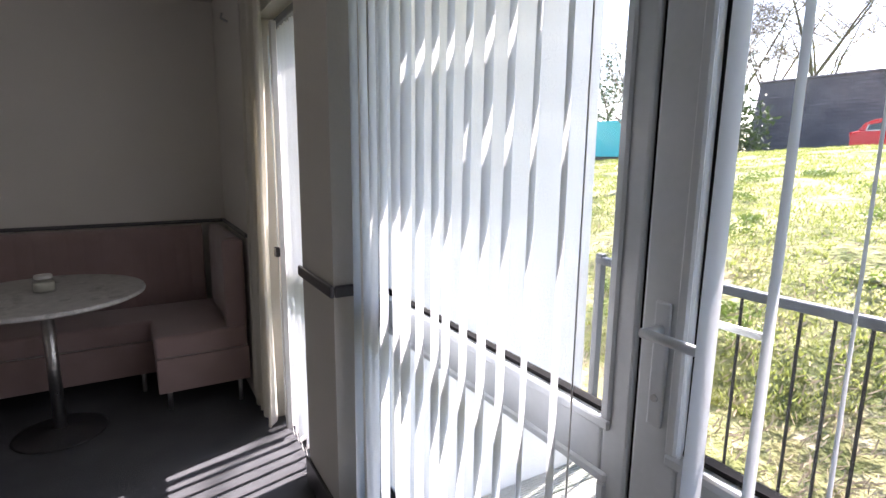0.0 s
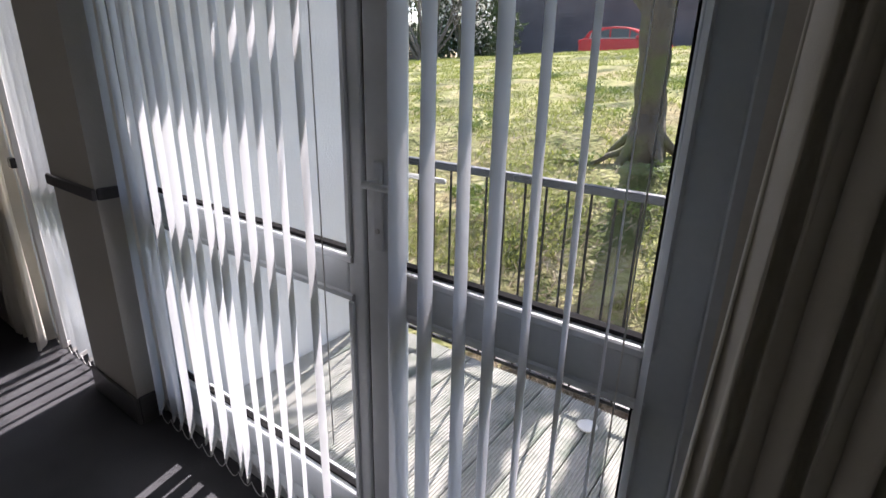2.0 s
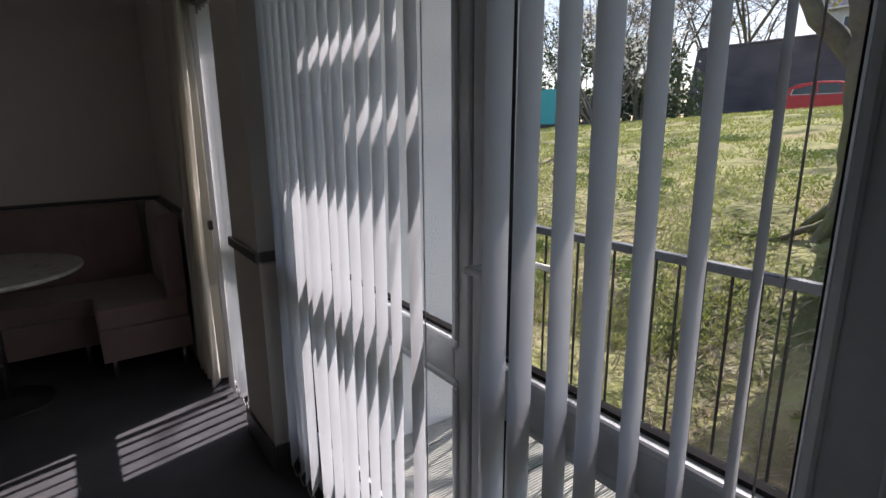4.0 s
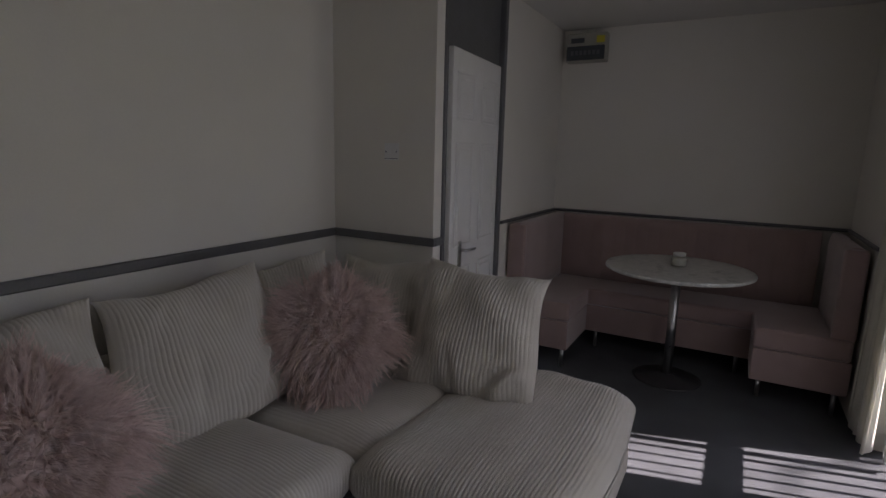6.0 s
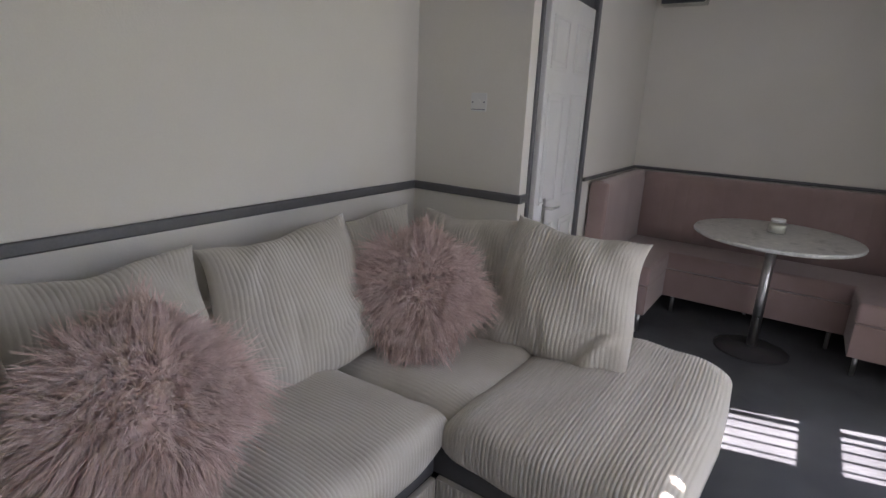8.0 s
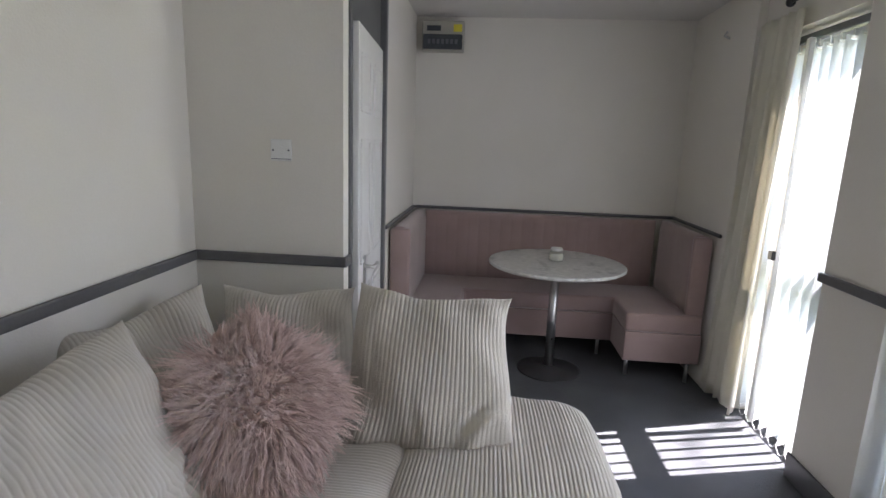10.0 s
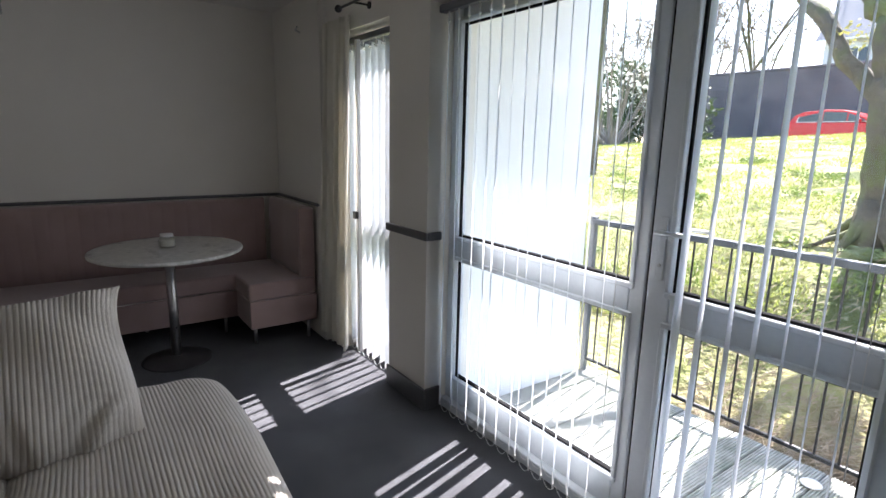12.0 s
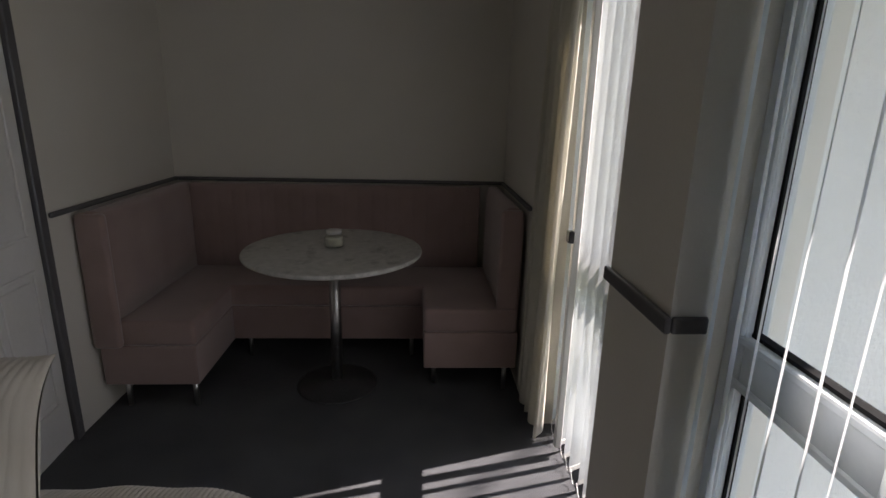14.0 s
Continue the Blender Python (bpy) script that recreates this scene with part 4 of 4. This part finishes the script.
def tree(x, y, height, r, seed, label, forks=3, twigs=120, leaf=None, leafn=0, leafsize=0.05, spread=1.0, z=None, first=0.4, roots=False, twr=1.0):
    rnd = random.Random(seed)
    z = hill(x, y) - 0.05 if z is None else z
    t = thing("tree", (0, 0, 0), label=label, category="tree")
    bm = bmesh.new()
    fork = Vector((x + rnd.uniform(-0.1, 0.1), y, z + height * first))
    limb(bm, (x, y, z + 0.25 * r / 0.15), fork, r, r * 0.8, 14, 0.015, seed)
    limb(bm, (x, y, z - 0.1), (x, y, z + 0.25 * r / 0.15), r * 1.75, r, 14, 0.0, seed, 4)
    if roots:
        for a in range(5):
            an = a * 1.3 + 0.4
            dx, dy = math.cos(an) * 0.55, math.sin(an) * 0.55
            limb(bm, (x + dx * 0.2, y + dy * 0.2, z + 0.2), (x + dx, y + dy, hill(x + dx, y + dy) - 0.02), 0.09, 0.025, 8, 0.02, a)
    part("trunk", bm, M_BARK, t, "mossy brown bark", smooth=True)
    tips, bm, bt = [], bmesh.new(), bmesh.new()
    for f in range(forks):
        an = 2 * math.pi * f / forks + rnd.uniform(-0.4, 0.4)
        sp = spread * height * rnd.uniform(0.12, 0.25)
        end = fork + Vector((math.cos(an) * sp, math.sin(an) * sp, height * rnd.uniform(0.3, 0.5)))
        limb(bm, fork - Vector((0, 0, 0.1)), end, r * 0.55, r * 0.25, 9, 0.08, seed + f, 7)
        for g in range(5):
            s = fork.lerp(end, 0.35 + 0.16 * g)
            an2 = rnd.uniform(0, 6.28)
            e2 = s + Vector((math.cos(an2) * sp * 0.8, math.sin(an2) * sp * 0.8, height * rnd.uniform(0.05, 0.2)))
            limb(bm, s, e2, r * 0.2, r * 0.07, 6, 0.05, seed + g, 5)
            tips.append((*s.lerp(e2, 0.6), sp * 0.5))
            tips.append((*e2, sp * 0.45))
    part("limbs", bm, M_BARK, t, smooth=True)
    for i in range(twigs):
        c = Vector(tips[rnd.randrange(len(tips))][:3])
        dv = Vector((rnd.gauss(0, 1), rnd.gauss(0, 1), rnd.gauss(0.5, 0.8))).normalized() * height * rnd.uniform(0.06, 0.14)
        limb(bt, c, c + dv, r * 0.05 * twr, r * 0.012 * twr, 3, 0.03 * twr, seed + i, 3)
    part("twigs", bt, M_TWIG, t, kind="stuff")
    if leaf:
        leaves("crown", tips, leafn, leafsize, leaf, t, seed)
    return t



# the big tree on the bank
bt = thing("tree", label="tall bare tree with a mossy forked trunk on the grass bank", category="tree")
gz = hill(-1.27, 4.45)
bm = bmesh.new()
limb(bm, (-1.27, 4.45, gz - 0.1), (-1.27, 4.45, gz + 0.34), 0.175, 0.118, 18, 0.0, 1, 2)
limb(bm, (-1.27, 4.45, gz + 0.28), (-1.33, 4.46, 1.95), 0.118, 0.108, 16, 0.01, 2, 8)
for a in range(5):
    an = a * 1.25 + 0.5
    dx, dy = math.cos(an) * 0.32, math.sin(an) * 0.32
    limb(bm, (-1.27 + dx * 0.2, 4.45 + dy * 0.2, gz + 0.2), (-1.27 + dx, 4.45 + dy, hill(-1.27 + dx, 4.45 + dy) - 0.04), 0.06, 0.02, 10, 0.0, a, 5)
limb(bm, (-1.30, 4.36, gz + 0.10), (-1.62, 4.22, hill(-1.62, 4.22) + 0.005), 0.035, 0.016, 10, 0.01, 21, 5)
limb(bm, (-1.62, 4.22, hill(-1.62, 4.22) + 0.005), (-1.95, 4.25, hill(-1.95, 4.25) - 0.005), 0.016, 0.010, 10, 0.01, 22, 5)
part("trunk", bm, M_BARK, bt, "mossy brown bark", smooth=True)
bm, tw = bmesh.new(), bmesh.new()
rnd = random.Random(8)
ends = []
for p, q, a, b in (((-1.36, 4.46, 1.78), (-2.0, 4.5, 2.6), 0.068, 0.058), ((-1.33, 4.46, 1.8), (-1.28, 4.6, 3.2), 0.07, 0.065), ((-1.28, 4.46, 1.85), (-0.85, 4.35, 2.75), 0.068, 0.045),
                   ((-2.0, 4.5, 2.6), (-2.9, 4.8, 4.4), 0.055, 0.02), ((-1.28, 4.6, 3.2), (-1.7, 4.9, 5.4), 0.08, 0.03), ((-1.28, 4.6, 3.1), (-0.7, 4.9, 5.2), 0.06, 0.02),
                   ((-0.85, 4.35, 2.75), (-0.1, 4.2, 4.3), 0.05, 0.02), ((-1.32, 4.46, 1.8), (-1.37, 4.46, 2.4), 0.108, 0.115),
                   # unseen upper stem added, bent left to shade a band of the deck
                   ((-1.37, 4.46, 2.36), (-1.62, 4.47, 2.75), 0.115, 0.12), ((-1.62, 4.47, 2.7), (-1.66, 4.52, 3.5), 0.12, 0.085)):
    limb(bm, p, q, a, b, 10, 0.03, int(a * 1000), 7)
    ends.append((Vector(p), Vector(q), b))
for i in range(46):
    p, q, b = ends[rnd.randrange(3, 7)]
    s0 = p.lerp(q, rnd.uniform(0.2, 1))
    e = s0 + Vector((rnd.uniform(-0.7, 0.7), rnd.uniform(-0.5, 0.5), rnd.uniform(0.1, 0.8)))
    limb(tw, s0, e, 0.014, 0.004, 5, 0.04, i, 4)
    for k in range(3):
        s1 = s0.lerp(e, rnd.uniform(0.3, 1))
        limb(tw, s1, s1 + Vector((rnd.uniform(-0.3, 0.3), rnd.uniform(-0.3, 0.3), rnd.uniform(0, 0.35))), 0.005, 0.002, 3, 0.02, i + k, 3)
part("limbs", bm, M_BARK, bt, smooth=True)
part("twigs", tw, M_TWIG, bt, kind="stuff")
leaves("crown", [(-1.65, 4.5, 2.3, 0.2), (-2.3, 4.7, 3.4, 0.6), (-0.6, 4.3, 3.3, 0.5), (-1.5, 4.8, 4.6, 0.9)], 420, 0.022, M_BUD, bt, 4, "yellow-green spring buds")

tree(-5.45, 6.2, 8.0, 0.065, 12, "slim pale birch with a bare crown on the bank", 3, 200, M_BUD, 300, 0.03, 0.8)
tree(-13.9, 20.0, 6.0, 0.08, 77, "small bare tree with grey twigs beside the wall", 4, 420, M_TWIG, 700, 0.05, 1.5, first=0.2, twr=2.0)
rr = random.Random(4)
for i in range(22):
    tx = -52 + i * 3.1 + rr.uniform(-1.2, 1.2)
    tree(tx, 47 + rr.uniform(-5, 12), rr.uniform(13, 20), 0.2, 40 + i, "tall bare deciduous tree behind the road", 4, 380, M_BUD if i % 3 == 0 else M_TWIG, 1500 if i % 3 == 0 else 900, 0.08, 1.25, z=1.3, first=0.3, twr=2.6)


def bush(x, y, z, w, h, n, size, material, seed, label, name="bush", low=True):
    b = thing(name, label=label, category="bush")
    rd = random.Random(seed)
    bm = bmesh.new()
    cs = []
    for i in range(14):
        an = rd.uniform(0, 6.28)
        e = Vector((x + math.cos(an) * w * rd.uniform(0.1, 0.45), y + math.sin(an) * w * rd.uniform(0.1, 0.45), z + h * rd.uniform(0.35, 0.9)))
        limb(bm, (x, y, z), e, 0.06, 0.015, 6, 0.08, seed + i, 5)
        cs.append((*e, w * rd.uniform(0.14, 0.26)))
        if low:
            cs.append((e.x, e.y, z + h * rd.uniform(0.15, 0.4), w * 0.22))
    part("stems", bm, M_TWIG, b)
    leaves("foliage", cs, n, size, material, b, seed)
    return b


bush(-15.0, 22.5, 1.2, 4.4, 3.7, 7500, 0.13, M_LEAF, 3, "tall dark evergreen bush beside the stone wall")
bush(-20.5, 25, 1.0, 5.0, 5.0, 4500, 0.13, M_LEAF, 5, "tall dark evergreen at the top of the bank")
bush(-26, 25, 1.0, 6.0, 7.0, 5000, 0.14, M_LEAF, 6, "dark evergreen bush far along the road")
bush(-14.0, 17.8, 1.1, 8.0, 6.6, 1500, 0.10, M_BLOSSOM, 7, "magnolia covered in white blossom on the bank", low=False)
bush(-13.8, 20.3, 1.4, 2.6, 4.6, 350, 0.09, M_BLOSSOM, 8, "small shrub with a few white blossoms")
tl = thing("teal_panel", label="bright teal board standing at the top of the bank", category="board")
part("board", bx(-17.5, -15.35, 17.3, 17.35, 1.42, 2.86, 0.01), M_TEAL, tl)
for x in (-17.3, -15.55):
    part("post", bx(x - 0.04, x + 0.04, 17.35, 17.42, 0.9, 2.8, 0.01), M_BLACK, tl)

# dark stone wall, house and car on the road above the bank
setting("road", bx(-60, 60, 23.6, 30, 1.0, 1.50), M_ROAD, "asphalt road above the bank")
bm = bx(-16.0, 30, 28.0, 28.6, 0.5, 5.1)
for v in bm.verts:
    if v.co.x < -15 and v.co.z < 2:
        v.co.x = -16.6
setting("wall_stone", bm, M_DARKWALL, "dark stone retaining wall along the road")
setting("wall_stone_coping", bx(-16.05, 30, 27.95, 28.65, 5.1, 5.22, 0.02), M_DARKWALL, "dark coping on the retaining wall")
fl = thing("green_flag", label="small green banner hanging over the dark stone wall", category="banner")
part("cloth", bx(-6.35, -5.95, 27.9, 27.92, 4.3, 5.35, 0.005), mat("green cloth", (0.02, 0.28, 0.14), (0.03, 0.34, 0.17), 0.8), fl)


def house(x0, x1, y0, y1, z0, eave, ridge):
    h = thing("house", label="pale rendered house with a slate roof above the stone wall", category="house")
    bm = bmesh.new()
    a = [bm.verts.new(p) for p in ((x0, y0, z0), (x1, y0, z0), (x1, y0, eave), (x0, y0, eave), (x0, y1, z0), (x1, y1, z0), (x1, y1, eave), (x0, y1, eave),
                                   (x0, (y0 + y1) / 2, ridge - 0.15), (x1, (y0 + y1) / 2, ridge - 0.15))]
    for f in ((0, 1, 2, 3), (5, 4, 7, 6), (4, 0, 3, 8, 7), (1, 5, 6, 9, 2)):
        bm.faces.new([a[i] for i in f])
    part("wall", bm, M_HOUSEW, h)
    rf = bmesh.new()
    for s in (-1, 1):
        ym = (y0 + y1) / 2
        ye = y0 - 0.4 if s < 0 else y1 + 0.4
        v = [rf.verts.new(p) for p in ((x0 - 0.4, ye, eave - 0.2), (x1 + 0.4, ye, eave - 0.2), (x1 + 0.4, ym, ridge), (x0 - 0.4, ym, ridge),
                                       (x0 - 0.4, ye, eave - 0.05), (x1 + 0.4, ye, eave - 0.05), (x1 + 0.4, ym, ridge + 0.15), (x0 - 0.4, ym, ridge + 0.15))]
        for f in ((0, 3, 2, 1), (4, 5, 6, 7), (0, 1, 5, 4), (2, 3, 7, 6), (1, 2, 6, 5), (3, 0, 4, 7)):
            rf.faces.new([v[i] for i in f])
    part("roof", rf, M_SLATE, h, "grey slate roof")
    part("gutter", bx(x0 - 0.4, x1 + 0.4, y0 - 0.52, y0 - 0.4, eave - 0.22, eave - 0.1, 0.02), M_PLAST, h, "white gutter")
    for i in range(3):
        wx = x0 + (i + 0.5) * (x1 - x0) / 3
        for wz in (eave - 1.7,):
            w = part("window", bx(wx - 0.6, wx + 0.6, y0 - 0.04, y0 + 0.02, wz, wz + 1.1, 0.02), M_PLAST, h)
            for k in (-1, 1):
                part("pane", bx(wx + k * 0.28 - 0.24, wx + k * 0.28 + 0.24, y0 - 0.05, y0 - 0.035, wz + 0.08, wz + 1.02), M_CARGLASS, w)
    return h


house(-14.3, -3.5, 38, 45, 1.4, 8.0, 11.5)


def car(x, y, z):
    c = thing("car", (x, y, z), label="red hatchback car parked on the road beside the stone wall", category="car")
    side = [(-2.0, 0.35), (-2.0, 0.75), (-1.93, 0.95), (-1.75, 1.0), (-0.9, 0.99), (1.0, 0.97), (1.6, 0.86), (1.93, 0.7), (2.0, 0.5), (1.98, 0.3), (-1.95, 0.22)]
    cab = [(-1.82, 0.98), (-1.62, 1.28), (-1.3, 1.42), (-0.5, 1.49), (0.1, 1.46), (0.45, 1.35), (1.15, 0.99)]

    def loft(pts, y0, y1, inset, material, name, lab=""):
        bm = bmesh.new()
        rings = []
        for yy, sc in ((y0, inset), (y0 + 0.12, 1.0), (y1 - 0.12, 1.0), (y1, inset)):
            cz = sum(p[1] for p in pts) / len(pts)
            rings.append([bm.verts.new((p[0] * (0.97 if sc < 1 else 1), yy, cz + (p[1] - cz) * sc)) for p in pts])
        n = len(pts)
        for a, b in zip(rings, rings[1:]):
            for i in range(n):
                bm.faces.new((a[i], a[(i + 1) % n], b[(i + 1) % n], b[i]))
        bm.faces.new(rings[0])
        bm.faces.new(rings[-1][::-1])
        bmesh.ops.recalc_face_normals(bm, faces=bm.faces)
        return part(name, bm, material, c, lab, smooth=False)
    loft(side, -0.86, 0.86, 0.88, M_CARRED, "body")
    loft(cab, -0.72, 0.72, 0.9, M_CARRED, "cabin")
    for a, b, cc in ((-1.45, -0.62, "rear_window"), (-0.55, 0.25, "side_window"), (0.3, 0.85, "front_window")):
        bm = bmesh.new()
        top = {-1.45: (1.2, 1.38), -0.55: (1.4, 1.36), 0.3: (1.33, 1.08)}[a]
        v = [bm.verts.new(p) for p in ((a, -0.735, 1.02), (b, -0.735, 1.02), (b, -0.725, top[1]), (a, -0.725, top[0]), (a, -0.715, 1.02), (b, -0.715, 1.02), (b, -0.705, top[1]), (a, -0.705, top[0]))]
        for f in ((0, 1, 2, 3), (7, 6, 5, 4), (0, 4, 5, 1), (1, 5, 6, 2), (2, 6, 7, 3), (3, 7, 4, 0)):
            bm.faces.new([v[i] for i in f])
        part("window", bm, M_CARGLASS, c, "dark side window")
    gl = bmesh.new()
    tube(gl, (-1.5, -0.74, 1.0), (1.0, -0.74, 1.0), 0.018, 6)
    tube(gl, (-1.5, -0.74, 1.0), (-1.42, -0.735, 1.22), 0.018, 6)
    part("window_trim", gl, M_CHROME, c)
    part("mirror", bx(0.62, 0.8, -1.0, -0.86, 0.98, 1.1, 0.03, 2), M_CARRED, c)
    for wx in (-1.28, 1.28):
        for wy in (-0.82, 0.64):
            w = part("wheel", tube(bmesh.new(), (wx, wy, 0.31), (wx, wy + 0.18, 0.31), 0.31, 24), M_TYRE, c)
            part("rim", tube(bmesh.new(), (wx, wy - 0.005, 0.31), (wx, wy + 0.02, 0.31), 0.2, 16), M_CHROME, w)
    part("headlight", bx(1.8, 1.98, -0.8, -0.5, 0.6, 0.75, 0.03), M_PLAST, c)
    part("tail_light", bx(-2.01, -1.93, -0.82, -0.6, 0.75, 0.95, 0.02), M_CARRED, c)
    return c


car(-8.35, 25.2, 1.5)

# low ivy and fern clumps on the bank
M_IVY = cloth("ivy leaves", (0.13, 0.19, 0.04), (0.24, 0.29, 0.08), 0.3, 0.6)
ri = random.Random(31)
cl = []
for i in range(90):
    x, y = ri.uniform(-5.5, 2.5), 3.1 + ri.random() ** 1.6 * 7
    if noise.noise(Vector((x * 0.8, y * 0.8, 7))) > -0.1:
        cl.append((x, y, hill(x, y) + 0.02, ri.uniform(0.12, 0.34)))
cl += [(-1.0, 4.2, hill(-1.0, 4.2) + 0.03, 0.22), (-0.7, 4.5, hill(-0.7, 4.5), 0.3), (-1.7, 4.3, hill(-1.7, 4.3), 0.25)]
ivy = thing("ivy_patch", label="low yellow-green ivy and fern clumps on the bank", category="ivy")
leaves("ivy", cl, 15000, 0.022, M_IVY, ivy, 3, squash=0.35)

# fern at the foot of the tree
fern = thing("fern", (-1.16, 4.05, hill(-1.16, 4.05)), label="small green fern growing at the foot of the bare tree", category="fern")
rf = random.Random(14)
for i in range(13):
    an, ln = i * 0.483 + rf.uniform(-0.15, 0.15), rf.uniform(0.16, 0.27)
    bm = bmesh.new()
    for k in range(11):
        t0 = 0.15 + 0.08 * k
        c = Vector((math.cos(an) * ln * t0, math.sin(an) * ln * t0, 0.02 + ln * (1.1 * t0 - 0.85 * t0 * t0)))
        w = 0.045 * math.sin(math.pi * min(1, t0 + 0.12)) + 0.006
        for sd in (-1, 1):
            tip = c + Vector((-math.sin(an) * sd * w + math.cos(an) * 0.02, math.cos(an) * sd * w + math.sin(an) * 0.02, -0.006))
            b = c + Vector((math.cos(an) * 0.013, math.sin(an) * 0.013, 0.003))
            bm.faces.new([bm.verts.new(v) for v in (c, tip, b)])
    part("frond", bm, M_IVY, fern)

# leaf litter and twigs by the deck
rng = np.random.RandomState(9)
n = 13000
bm = bmesh.new()
V, F = [], []
for i in range(n):
    x, y = (rng.uniform(-1.5, 2.5), 2.2 + rng.exponential(0.3)) if i < 5200 else (rng.uniform(-5.5, 3.0), 2.6 + rng.exponential(1.5))
    z = hill(x, y) + 0.01
    a, ln, wd = rng.uniform(0, 3.14), rng.uniform(0.015, 0.065), rng.uniform(0.0015, 0.0045)
    if i >= 5200:
        ln, wd = ln * 0.4, wd * 1.7
    dx, dy = math.cos(a) * ln, math.sin(a) * ln
    lift = rng.uniform(0, 0.05)
    k = len(V)
    V += [(x - dx, y - dy, z), (x + dx, y + dy, z + lift), (x + dx - dy / ln * wd, y + dy + dx / ln * wd, z + lift + wd), (x - dx - dy / ln * wd, y - dy + dx / ln * wd, z + wd)]
    F.append((k, k + 1, k + 2, k + 3))
me = bpy.data.meshes.new("leaf_litter")
me.from_pydata(V, [], F)
me.materials.append(mat("dry litter", (0.24, 0.17, 0.11), (0.5, 0.4, 0.28), 0.9, scale=12))
bm.free()
tagged(new("leaf_litter", me), "dry brown twigs and leaf litter beside the deck", "leaf litter", kind="stuff")
lid = thing("round_lid", (-0.66, 2.0, DZ), label="round white plastic lid lying at the deck edge", category="lid")
part("disc", lathe(bmesh.new(), [(0.035, 0.0), (0.042, 0.002), (0.045, 0.006), (0.042, 0.01), (0.03, 0.011)], 32), M_PLAST, lid, smooth=True)

# deck: grooved boards, each its own piece
deck = thing("deck", label="weathered grooved timber decking outside the glazed doors", category="deck")
deck["kind"] = "structure"
part("joist", bx(-2.09, 3.2, 1.07, 2.13, DZ - 0.2, DZ - 0.032), M_BARK, deck)
bm = bmesh.new()
W, G = 0.139, 10
prof = [(0, -0.028), (0, -0.003)]
for i in range(G):
    x = W * i / G
    prof += [(x + 0.002, 0), (x + W / G * 0.55, 0), (x + W / G * 0.68, -0.0045), (x + W / G * 0.9, -0.0045)]
prof += [(W, -0.001), (W, -0.028)]
a = [bm.verts.new((p[0], 1.07, p[1])) for p in prof]
b = [bm.verts.new((p[0], 2.165, p[1])) for p in prof]
for i in range(len(prof)):
    j = (i + 1) % len(prof)
    bm.faces.new((a[i], b[i], b[j], a[j]))
bm.faces.new(a)
bm.faces.new(b[::-1])
bmesh.ops.recalc_face_normals(bm, faces=bm.faces)
board = finish("board", bm, M_DECK)
rd = random.Random(2)
for i in range(36):
    o = new("board", board)
    o.parent, o.matrix_basis = deck, pose(-2.095 + i * 0.1445, rd.uniform(-0.006, 0.006), DZ + rd.uniform(-0.002, 0.002))
